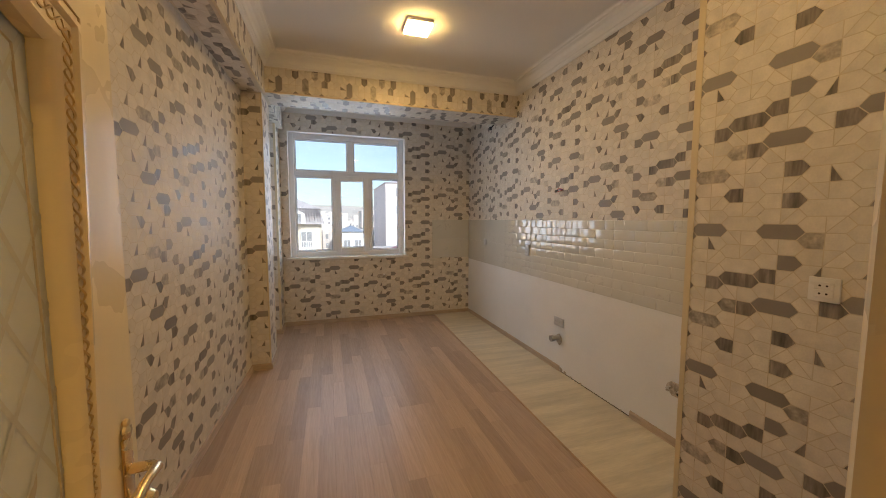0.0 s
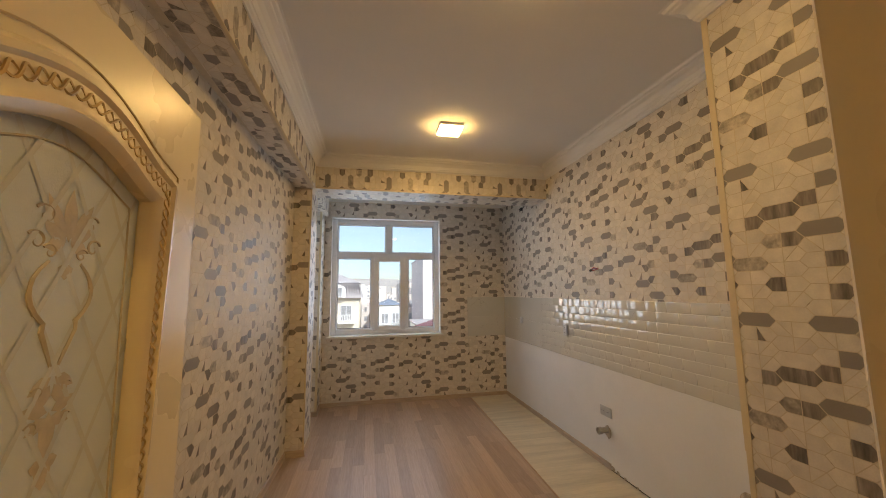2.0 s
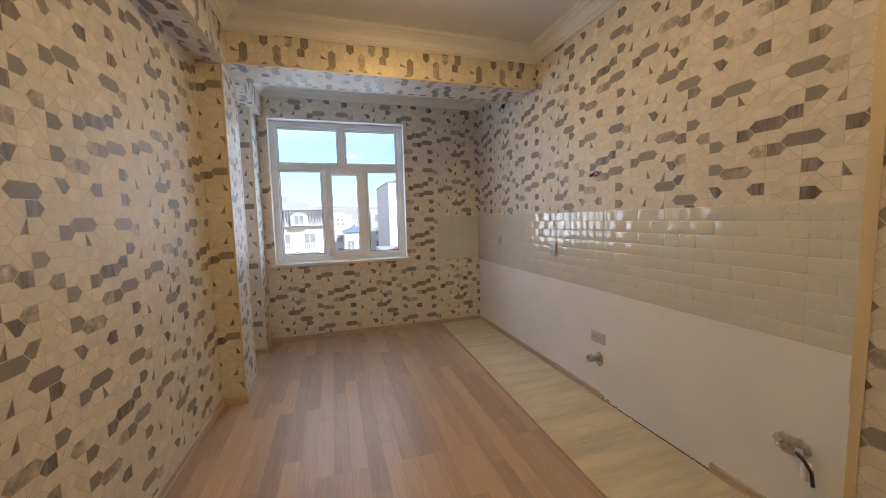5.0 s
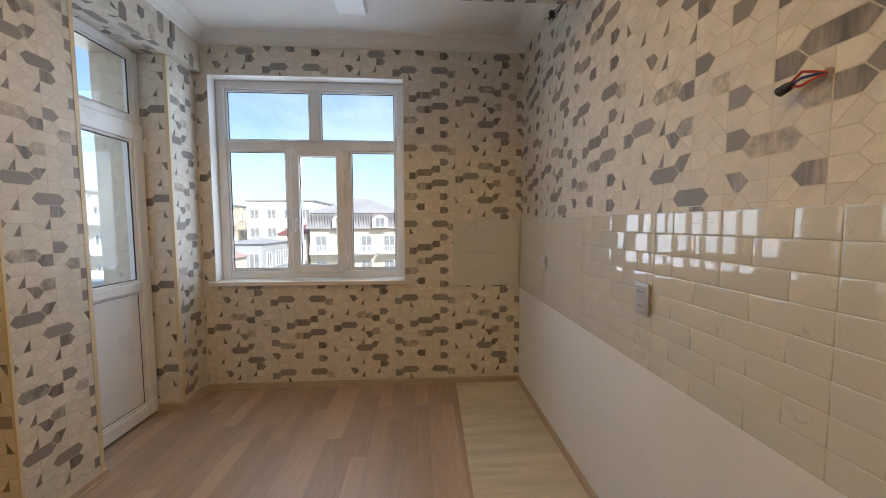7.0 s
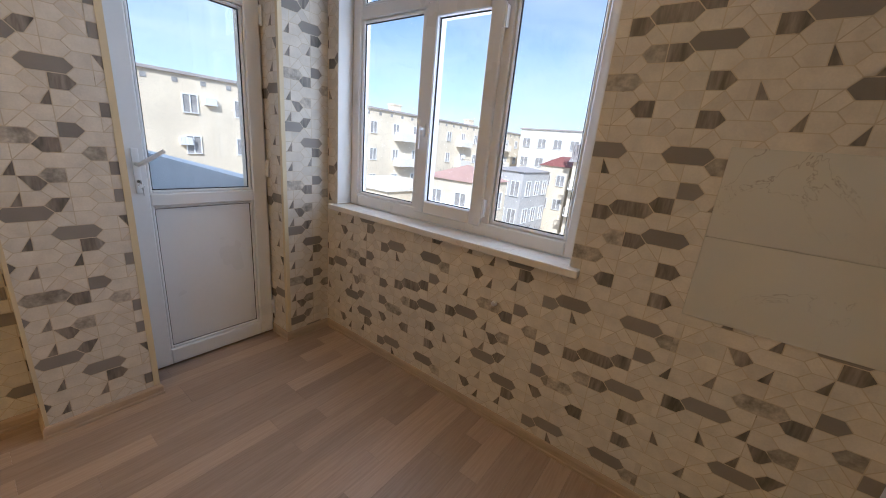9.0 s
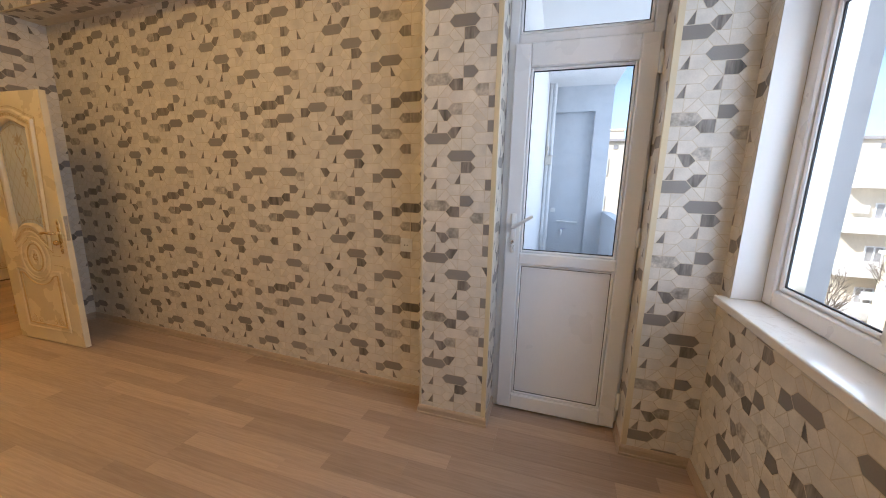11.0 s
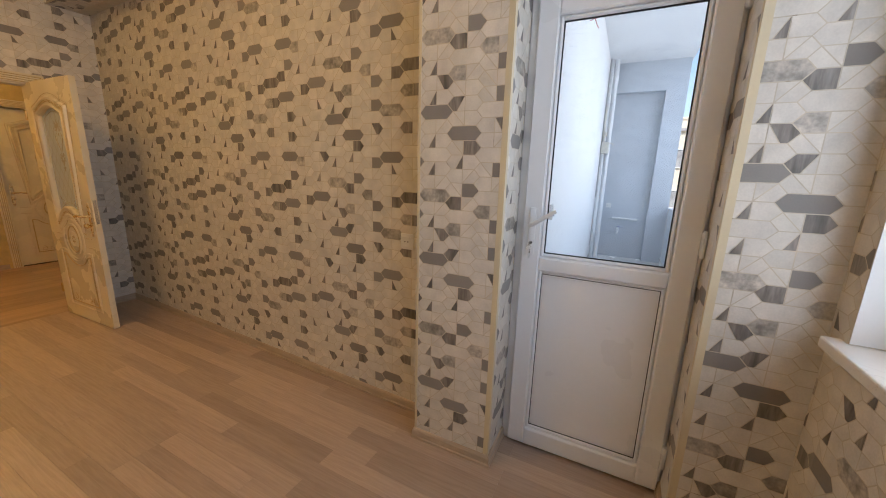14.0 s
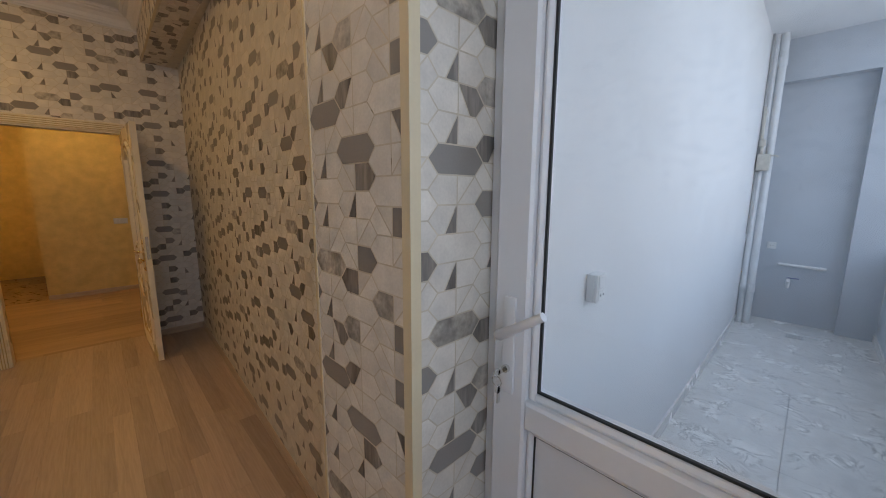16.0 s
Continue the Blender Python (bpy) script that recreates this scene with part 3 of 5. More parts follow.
# ---- doors ----
def plate(bm, outer, holes, y0, y1):
    """A flat board in the x-z plane with holes through it, from y0 to y1."""
    for y, flip in ((y0, False), (y1, True)):
        edges = []
        for loop in [outer] + holes:
            vs = [bm.verts.new((x, y, z)) for x, z in loop]
            edges += [bm.edges.new((vs[i], vs[(i + 1) % len(vs)])) for i in range(len(vs))]
        bmesh.ops.triangle_fill(bm, edges=edges, use_beauty=True)
    for loop in [outer] + holes:
        n = len(loop)
        for i in range(n):
            (xa, za), (xb, zb) = loop[i], loop[(i + 1) % n]
            bm.faces.new([bm.verts.new(p) for p in ((xa, y0, za), (xb, y0, zb), (xb, y1, zb), (xa, y1, za))])
    bmesh.ops.remove_doubles(bm, verts=bm.verts, dist=1e-5)
    return bm


def arc(cx, cz, rx, rz, a0, a1, n):
    return [(cx + rx * math.cos(radians(a0 + (a1 - a0) * i / n)), cz + rz * math.sin(radians(a0 + (a1 - a0) * i / n))) for i in range(n + 1)]


def grown(loop, d):
    """The closed outline moved outwards by d (counter-clockwise outlines)."""
    out = []
    n = len(loop)
    for i in range(n):
        p, a, b = Vector(loop[i]), Vector(loop[i - 1]), Vector(loop[(i + 1) % n])
        e, f = (p - a).normalized(), (b - p).normalized()
        ne, nf = Vector((e.y, -e.x)), Vector((f.y, -f.x))
        m = ne + nf
        m = m / max(0.5, m.dot(ne))
        out.append(tuple(p + m * d))
    return out


def lift(loop, y):
    return [(x, y, z) for x, z in loop]


def resample(loop, step, closed=True):
    pts = [Vector(p) for p in loop] + ([Vector(loop[0])] if closed else [])
    out = []
    carry = 0.0
    for a, b in zip(pts, pts[1:]):
        d = (b - a).length
        while carry < d:
            out.append(a.lerp(b, carry / d))
            carry += step
        carry -= d
    return out


def chain(bm, loop, y, amp, wave, r):
    """A band of linked S-scrolls along an outline: two waves that cross."""
    pts = resample(loop, wave / 10)
    n = len(pts)
    for s in (1, -1):
        line = []
        for i in range(n):
            d = (pts[(i + 1) % n] - pts[i - 1]).normalized()
            side = Vector((d.y, -d.x))
            p = pts[i] + side * s * amp * math.sin(2 * math.pi * i / 10)
            line.append((p.x, y + 0.002 * s * math.cos(2 * math.pi * i / 10), p.y))
        tube(bm, line + [line[0]], r, 4, False)
    return bm


def scroll(bm, cx, cz, r, a0, turns, y, thick, sign=1):
    """A spiral tendril."""
    pts = []
    n = int(abs(turns) * 18)
    for i in range(n + 1):
        a, k = radians(a0) + sign * 2 * math.pi * turns * i / n, 1 - 0.85 * i / n
        pts.append((cx + r * k * math.cos(a), y, cz + r * k * math.sin(a)))
    return tube(bm, pts, [thick * (1 - 0.5 * i / n) for i in range(n + 1)], 5)


def leafshape(bm, x, z, a, length, wide, y, h=0.003):
    """A small raised leaf."""
    c, s = math.cos(radians(a)), math.sin(radians(a))
    rim = [(0, 0), (0.3, 0.5), (0.65, 0.42), (1, 0), (0.65, -0.42), (0.3, -0.5)]
    vs = [bm.verts.new((x + length * u * c - wide * v * s, y, z + length * u * s + wide * v * c)) for u, v in rim]
    top = bm.verts.new((x + length * 0.45 * c, y + h, z + length * 0.45 * s))
    for i in range(6):
        bm.faces.new((vs[i], vs[(i + 1) % 6], top))


MOULD = [(-0.002, -0.012), (-0.002, 0.006), (0.006, 0.014), (0.014, 0.018), (0.021, 0.012), (0.030, 0.010), (0.060, 0.010), (0.066, 0.017), (0.076, 0.016), (0.084, 0.006), (0.086, -0.004)]
BEAD = [(0, -0.002), (0.001, 0.004), (0.006, 0.008), (0.011, 0.004), (0.012, -0.002)]


def ribbon(bm, a, c, w):
    """A flat etched band between two points of the glass."""
    d = (Vector(c) - Vector(a)).normalized()
    s = Vector((-d.z, 0, d.x)) * w / 2
    bm.faces.new([bm.verts.new(p) for p in (Vector(a) - s, Vector(c) - s, Vector(c) + s, Vector(a) + s)])


def ornament(t, y, k=1.0, mat=DOORGOLD):
    """Flower spray of the upper panel: scrolls, leaves and a drop."""
    bm = bmesh.new()
    for s in (1, -1):
        for cz, r, a0, dx in ((1.545, 0.034, 200, 0.045), (1.47, 0.026, 160, 0.050), (1.40, 0.030, 230, 0.035), (1.27, 0.022, 120, 0.030)):
            scroll(bm, 0.40 + s * dx, cz, r * 0.8, a0 if s > 0 else 180 - a0, 1.0, y - 0.002, 0.0042, s)
            leafshape(bm, 0.40 + s * dx * 0.5, cz, 60 if s > 0 else 120, 0.05, 0.026, y)
            leafshape(bm, 0.40 + s * dx * 0.6, cz, -35 if s > 0 else 215, 0.045, 0.024, y)
        tube(bm, [(0.40 + s * 0.075 * math.sin(math.pi * i / 12) , y, 1.53 - 0.26 * i / 12) for i in range(13)], 0.003, 5)
        for zz, a in ((1.60, 50), (1.56, 20), (1.50, -30), (1.30, -40), (1.22, -60)):
            leafshape(bm, 0.40 + s * 0.012, zz, a if s > 0 else 180 - a, 0.045, 0.020, y)
    for zz, a in ((1.60, 90), (1.25, -90), (1.19, -90), (1.14, -90)):
        leafshape(bm, 0.40, zz, a, 0.05, 0.026, y)
    return part("ornament", bm, mat, t, "gilded flower and scroll ornament")


def panel_face(t, y, glazed):
    """Mouldings and scrolls on the face of a leaf 0.80 wide and 2.00 high; returns the outline of its upper panel."""
    top = [(0.580 - 0.38 * k / 18, 1.736 + 0.059 * math.sin(math.pi * k / 18) ** 1.3) for k in range(19)]
    outline = [(0.39 + 0.209 * math.cos(radians(a)), 0.81 + 0.209 * math.sin(radians(a))) for a in range(155, 24, -10)] + top
    bm = bmesh.new()
    loops = [grown(outline, o) for o, h in MOULD]
    rows = [[bm.verts.new((x, y + h, z)) for x, z in lp] for lp, (o, h) in zip(loops, MOULD)]
    for a, b in zip(rows, rows[1:]):
        for i in range(len(a)):
            bm.faces.new((a[i], a[(i + 1) % len(a)], b[(i + 1) % len(a)], b[i]))
    part("moulding", bm, DOORCREAM, t, smooth=True)
    part("scroll_band", chain(bmesh.new(), grown(outline, 0.045), y + 0.011, 0.0095, 0.042, 0.0022), DOORGOLD, t, "band of gilded linked scrolls")
    outer = bmesh.new()
    lines = grown(outline, 0.104)
    tube(outer, lift(lines + [lines[0]], y + 0.001), 0.0022, 5, False)
    part("gilded_line", outer, DOORGOLD, t)
    low = [(0.145, 0.13), (0.655, 0.13), (0.655, 0.63), (0.60, 0.63)] + arc(0.40, 0.74, 0.20, 0.20, -38, -142, 12) + [(0.20, 0.63), (0.145, 0.63)]
    for d, nm in ((0.0, "moulding"), (-0.035, "moulding")):
        lp = grown(low, d)
        bm = bmesh.new()
        rows = [[bm.verts.new((x, y + h, z)) for x, z in grown(lp, o)] for o, h in BEAD]
        for a, b in zip(rows, rows[1:]):
            for i in range(len(a)):
                bm.faces.new((a[i], a[(i + 1) % len(a)], b[(i + 1) % len(a)], b[i]))
        part(nm, bm, DOORCREAM if d == 0 else DOORGOLD, t, smooth=True)
    for rx, rz, m in ((0.165, 0.165, DOORCREAM), (0.105, 0.125, DOORCREAM), (0.085, 0.105, DOORGOLD), (0.035, 0.055, DOORCREAM)):
        bm = bmesh.new()
        lp = arc(0.40, 0.74, rx, rz, 0, 360 - 12, 29)
        rows = [[bm.verts.new((x, y + h, z)) for x, z in grown(lp, o)] for o, h in BEAD]
        for a, b in zip(rows, rows[1:]):
            for i in range(len(a)):
                bm.faces.new((a[i], a[(i + 1) % len(a)], b[(i + 1) % len(a)], b[i]))
        part("medallion_ring", bm, m, t, smooth=True)
    bm = bmesh.new()
    for s in (1, -1):
        scroll(bm, 0.40 + s * 0.17, 0.20, 0.035, 90, 1.2, y + 0.001, 0.003, s)
        scroll(bm, 0.40 + s * 0.09, 0.19, 0.025, 90, 1.2, y + 0.001, 0.0025, -s)
        for zz in (0.69, 0.77):
            tube(bm, [(0.40 + s * 0.21, y + 0.001, zz), (0.40 + s * 0.31, y + 0.001, zz)], 0.0025, 5)
    for a in range(0, 360, 45):
        leafshape(bm, 0.40 + 0.008 * math.cos(radians(a)), 0.74 + 0.01 * math.sin(radians(a)), a, 0.03, 0.014, y + 0.003)
    part("scroll_work", bm, DOORGOLD, t, "gilded scrolls on the lower panel")
    return outline


def lever_handle(t, x, z, y, s, metal, name="door_handle"):
    """Ornate handle on a long plate; s: the way in which the lever points."""
    bm = bmesh.new()
    box(bm, x - 0.018, x + 0.018, y, y + 0.008, z - 0.11, z + 0.09)
    bevelled(bm, 0.004)
    for zz, r in ((z + 0.10, 0.017), (z - 0.12, 0.017), (z + 0.118, 0.009), (z - 0.138, 0.009)):
        lathe(bm, [(r * 0.6, -0.004), (r, 0.0), (r * 0.9, 0.005), (r * 0.4, 0.008)], (x, y + 0.004, zz), "Y", 12)
    h = part(name, bm, metal, t, "polished brass handle plate", smooth=True)
    bm = bmesh.new()
    tube(bm, [(x, y + 0.006, z + 0.02), (x, y + 0.045, z + 0.02), (x + s * 0.01, y + 0.055, z + 0.02), (x + s * 0.06, y + 0.056, z + 0.024), (x + s * 0.115, y + 0.054, z + 0.014)], [0.011, 0.010, 0.011, 0.009, 0.011], 10)
    part("lever", bm, metal, h, "brass lever", smooth=True)
    bm = bmesh.new()
    lathe(bm, [(0.006, 0.0), (0.010, 0.012), (0.019, 0.018), (0.022, 0.030), (0.015, 0.040), (0.004, 0.043)], (x, y + 0.006, z - 0.055), "Y", 14)
    part("lock_knob", bm, metal, h, "brass turn knob", smooth=True)
    return h


def frosted(name):
    m = bpy.data.materials.new(name)
    m.use_nodes = True
    p = m.node_tree.nodes["Principled BSDF"]
    p.inputs["Base Color"].default_value = (0.66, 0.72, 0.78, 1)
    p.inputs["Roughness"].default_value = 0.32
    p.inputs["Transmission Weight"].default_value = 0.08
    n = tex(m.node_tree, "ShaderNodeTexNoise", 260, 2)
    b = m.node_tree.nodes.new("ShaderNodeBump")
    b.inputs["Strength"].default_value, b.inputs["Distance"].default_value = 0.25, 0.001
    m.node_tree.links.new(n.outputs["Fac"], b.inputs["Height"])
    m.node_tree.links.new(b.outputs[0], p.inputs["Normal"])
    return m


FROSTED = frosted("frosted_door_glass")
LATTICE = material("etched_glass_band", (0.59, 0.62, 0.63), 0.35, vary=0.03, scale=30)
GLASSGOLD = material("gold_beige_glass_print", (0.50, 0.455, 0.375), 0.5, vary=0.1, scale=40)


def glass_ornament(pane):
    """Flat printed spray on the glass: a crown of petals, a lyre-shaped ring, a tie and a drop."""
    bm = bmesh.new()
    y, r = 0.0022, 0.0042
    for s in (1, -1):
        for cx, cz, q in ((0.052, 1.520, 0.022), (0.064, 1.470, 0.020), (0.036, 1.452, 0.016), (0.030, 1.190, 0.013), (0.034, 1.128, 0.014)):
            scroll(bm, 0.40 + s * cx, cz, q, 90 - s * 60, 1.1, y, r, s)
        tube(bm, [(0.40 + s * 0.062 * math.sin(math.pi * min(1, (i + 1) / 9)) ** 0.7 + s * 0.006, y, 1.435 - 0.20 * i / 12) if i < 8 else (0.40 + s * (0.036 - 0.007 * (i - 8)), y, 1.435 - 0.20 * i / 12) for i in range(13)], [0.004 + 0.002 * math.sin(math.pi * i / 12) for i in range(13)], 6)
        for a, l in ((62, 0.10), (38, 0.07), (-20, 0.045)):
            leafshape(bm, 0.40 + s * 0.006, 1.475, a if s > 0 else 180 - a, l, 0.030, 0.0046, 0.0006)
        for zz, a, l in ((1.215, -30, 0.05), (1.200, -60, 0.05), (1.150, 20, 0.055), (1.140, -25, 0.045), (1.055, 10, 0.025)):
            leafshape(bm, 0.40 + s * 0.004, zz, a if s > 0 else 180 - a, l, 0.026, 0.0046, 0.0006)
    for zz, a, l in ((1.475, 90, 0.11), (1.435, -90, 0.035), (1.150, -90, 0.10), (1.060, -90, 0.05)):
        leafshape(bm, 0.40, zz, a, l, 0.034, 0.0046, 0.0006)
    for v in bm.verts:
        v.co.x, v.co.z = 0.360 + (v.co.x - 0.40) * 0.82, 1.713 - (1.585 - v.co.z) * 0.72
    return part("ornament", bm, GLASSGOLD, pane, "flat gold-beige printed flower ornament")


def inside(q, loop):
    c = False
    n = len(loop)
    for i in range(n):
        (xa, za), (xb, zb) = loop[i - 1], loop[i]
        if (za > q[1]) != (zb > q[1]) and q[0] < (xb - xa) * (q[1] - za) / (zb - za) + xa:
            c = not c
    return c


def panel_door(name, label, glazed, at, handle_x, handle_way):
    d = thing(name, label, "door", at=at)
    d["kind"] = "structure"
    outline = panel_face(d, 0.02, glazed)
    bm = plate(bmesh.new(), [(0, 0.008), (0.80, 0.008), (0.80, 2.0), (0, 2.0)], [outline] if glazed else [], -0.02, 0.02)
    part("leaf", bm, DOORCREAM, d)
    if glazed:
        pane = part("glass_panel", plate(bmesh.new(), grown(outline, 0.004), [], -0.004, 0.004), FROSTED, d, "frosted glass with etched diamonds")
        bm = bmesh.new()
        for sgn in (1, -1):
            for k in range(-9, 24):
                run = []
                for i in range(161):
                    x = 0.165 + 0.44 * i / 160
                    z = 0.86 + k * 0.135 + sgn * (x - 0.40) * 1.75
                    if inside((x, z), outline):
                        run.append((x, 0.0048 if sgn > 0 else 0.0053, z))
                if len(run) > 2:
                    ribbon(bm, run[0], run[-1], 0.008)
        part("lattice", bm, LATTICE, pane, "etched diamond lattice bands")
        glass_ornament(pane)
        bm = bmesh.new()
        inner = grown(outline, -0.028)
        tube(bm, lift(inner + [inner[0]], 0.005), 0.002, 4, False)
        for s in (1, -1):
            scroll(bm, 0.40 + s * 0.10, 1.04, 0.03, 90, 1.2, 0.005, 0.003, s)
            leafshape(bm, 0.40 + s * 0.12, 1.06, 90 - s * 30, 0.05, 0.02, 0.005, 0.0006)
        part("border_line", bm, GLASSGOLD, pane, "gold border line on the glass")
    else:
        ornament(d, 0.021)
    lever_handle(d, handle_x, 0.942, 0.02, handle_way, BRASS)
    e = 0.80 if handle_x > 0.4 else 0.0
    part("lock_plate", boxes((e - 0.001, e + 0.002, -0.011, 0.011, 0.90, 1.09)) if e else boxes((-0.002, 0.001, -0.011, 0.011, 0.90, 1.09)), CHROME, d, "steel lock plate on the leaf's edge")
    for z in (0.25, 1.75):
        hx = 0.0 if e else 0.80
        bm = bmesh.new()
        tube(bm, [(hx, 0.026, z - 0.04), (hx, 0.026, z + 0.04)], 0.007, 10)
        part("hinge", bm, BRASS, d, smooth=True)
    return d


# open kitchen door: hinged on its jamb, swung 96 degrees into the room
panel_door("door_1", "open cream panel door with frosted glass and gilded scrolls", True, pose(0.447, 0.715, 0, 0, 0, -88.0), 0.050, 1)
panel_door("door_2", "closed cream panel door with gilded ornament in the hall", False, pose(-0.652, HY - 0.06, 0), 0.750, -1)

CASING = [(0, -0.004), (0, 0.008), (0.008, 0.014)] + [q for k in range(4) for q in ((0.010 + k * 0.016, 0.016), (0.014 + k * 0.016, 0.010), (0.022 + k * 0.016, 0.016))] + [(0.078, 0.016), (0.082, 0.010), (0.082, -0.004)]


def casing_run(bm, profile, x0, x1, y, top, s):
    """A profile run up one side of a doorway, over it and down the other, mitred."""
    for xa, side in ((x1 - 0.010, 1), (x0 + 0.010, -1)):
        rows = [[bm.verts.new((xa + side * o, y + s * h, 0)) for o, h in profile], [bm.verts.new((xa + side * o, y + s * h, top - 0.010 + o)) for o, h in profile]]
        for i in range(len(profile) - 1):
            bm.faces.new((rows[0][i], rows[0][i + 1], rows[1][i + 1], rows[1][i]))
    rows = [[bm.verts.new((x1 - 0.010 + o, y + s * h, top - 0.010 + o)) for o, h in profile], [bm.verts.new((x0 + 0.010 - o, y + s * h, top - 0.010 + o)) for o, h in profile]]
    for i in range(len(profile) - 1):
        bm.faces.new((rows[0][i], rows[0][i + 1], rows[1][i + 1], rows[1][i]))
    return bm


def door_frame(name, x0, x1, y0, y1, top, label, sides):
    f = thing(name, label, "door frame")
    f["kind"] = "structure"
    part("jamb", boxes((x0, x0 + 0.018, y0, y1, 0, top)), DOORCREAM, f)
    part("jamb", boxes((x1 - 0.018, x1, y0, y1, 0, top)), DOORCREAM, f)
    part("head", boxes((x0 + 0.018, x1 - 0.018, y0, y1, top - 0.018, top)), DOORCREAM, f)
    for s in sides:
        y = y1 if s > 0 else y0
        bm = casing_run(bmesh.new(), CASING, x0, x1, y, top, s)
        for k in range(4):
            o = 0.0118 + 0.016 * k
            part("gilded_groove", casing_run(bmesh.new(), [(o, 0.0128), (o + 0.0062, 0.0128)], x0, x1, y, top, s), DOORGOLD, f, "gold-brown groove of the casing")
        part("casing", bm, DOORCREAM, f, "fluted cream casing")
    return f


door_frame("trim_door_frame", DX0, DX1, -0.12, 0, 1.995, "cream fluted frame of the kitchen doorway", (1, -1))
door_frame("trim_hall_door_frame", -0.672, 0.168, HY - 0.10, HY, 2.03, "cream fluted frame of the closed hall door", (1,))


# ---- plastic windows ----
def member(bm, x0, x1, z0, z1, d=0.0, depth=0.06):
    """A hollow-section bar: a box with its room-side edges rounded off. y = 0 is its outer face."""
    b = 0.006
    xs = ((x0, z0), (x1, z0), (x1, z1), (x0, z1))
    lo = [bm.verts.new((x, d, z)) for x, z in xs]
    mid = [bm.verts.new((x, d - depth + b, z)) for x, z in xs]
    xi = ((x0 + b, z0 + b), (x1 - b, z0 + b), (x1 - b, z1 - b), (x0 + b, z1 - b))
    top = [bm.verts.new((x, d - depth, z)) for x, z in xi]
    for a, c in ((lo, mid), (mid, top)):
        for i in range(4):
            bm.faces.new((a[i], a[(i + 1) % 4], c[(i + 1) % 4], c[i]))
    bm.faces.new(top)
    bm.faces.new(lo[::-1])


def rim(bm, x0, x1, z0, z1, w, d=0.0, depth=0.06):
    member(bm, x0, x0 + w, z0, z1, d, depth)
    member(bm, x1 - w, x1, z0, z1, d, depth)
    member(bm, x0 + w, x1 - w, z0, z0 + w, d, depth)
    member(bm, x0 + w, x1 - w, z1 - w, z1, d, depth)
    return bm


def pane(t, x0, x1, z0, z1, y):
    g = part("pane", boxes((x0 - 0.004, x1 + 0.004, y - 0.003, y + 0.003, z0 - 0.004, z1 + 0.004)), GLASS, t, "clear glass pane")
    g.visible_shadow = False
    bm = bmesh.new()
    for a in ((x0, x0 + 0.005, z0, z1), (x1 - 0.005, x1, z0, z1), (x0 + 0.005, x1 - 0.005, z0, z0 + 0.005), (x0 + 0.005, x1 - 0.005, z1 - 0.005, z1)):
        box(bm, a[0], a[1], y - 0.010, y - 0.0035, a[2], a[3])
    part("seal", bm, GASKET, g, "black rubber seal")
    return g


def window_handle(t, x, y, z, down=True):
    bm = bevelled(boxes((x - 0.014, x + 0.014, y - 0.010, y, z - 0.035, z + 0.035)), 0.004)
    h = part("window_handle", bm, PVC, t, "white window handle", smooth=True)
    bm = bmesh.new()
    tube(bm, [(x, y - 0.008, z + 0.01), (x, y - 0.038, z + 0.01), (x, y - 0.045, z), (x, y - 0.044, z - 0.10)], [0.010, 0.010, 0.010, 0.008], 10)
    part("lever", bm, PVC, h, smooth=True)


FY = L + 0.175   # outer face of the window frame; it is 65 mm deep
win = thing("window_1", "white plastic window of five panes with a middle casement", "window")
win["kind"] = "structure"
bm = rim(bmesh.new(), WX0, WX1, WZ0 + 0.01, WZ1, 0.072, FY, 0.065)
part("window_frame", bm, PVC, win)
bm = bmesh.new()
member(bm, WX0 + 0.072, WX1 - 0.072, 2.070, 2.140, FY, 0.062)
member(bm, 1.160, 1.230, 2.140, WZ1 - 0.072, FY, 0.062)
member(bm, 0.947, 1.002, WZ0 + 0.082, 2.070, FY, 0.062)
member(bm, 1.421, 1.483, WZ0 + 0.082, 2.070, FY, 0.062)
part("mullions", bm, PVC, win)
# beads round the fixed lights
FIXED = ((WX0 + 0.072, 1.160, 2.140, WZ1 - 0.072), (1.230, WX1 - 0.072, 2.140, WZ1 - 0.072), (WX0 + 0.072, 0.947, WZ0 + 0.082, 2.070), (1.483, WX1 - 0.072, WZ0 + 0.082, 2.070))
for a in FIXED:
    part("bead", rim(bmesh.new(), *a, 0.018, FY - 0.030, 0.022), PVC, win)
    pane(win, a[0] + 0.018, a[1] - 0.018, a[2] + 0.018, a[3] - 0.018, FY - 0.030)
sash = part("casement", rim(bmesh.new(), 0.982, 1.440, WZ0 + 0.062, 2.087, 0.072, FY - 0.005, 0.078), PVC, win, "opening casement")
pane(win, 1.054, 1.368, WZ0 + 0.134, 2.015, FY - 0.045)
window_handle(win, 1.018, FY - 0.083, 1.46)
for z in (WZ0 + 0.16, 1.97):
    bm = bevelled(boxes((1.440, 1.460, FY - 0.092, FY - 0.064, z - 0.045, z + 0.045)), 0.003)
    tube(bm, [(1.448, FY - 0.090, z - 0.05), (1.448, FY - 0.090, z + 0.05)], 0.008, 8)
    part("hinge", bm, PVC, win, smooth=True)
part("reveal", boxes((WX0, WX0 + 0.004, L, FY - 0.066, WZ0 + 0.012, WZ1), (WX1 - 0.004, WX1, L, FY - 0.066, WZ0 + 0.012, WZ1), (WX0 + 0.004, WX1 - 0.004, L, FY - 0.066, WZ1 - 0.004, WZ1)), STUCCO, win, "white painted reveal")
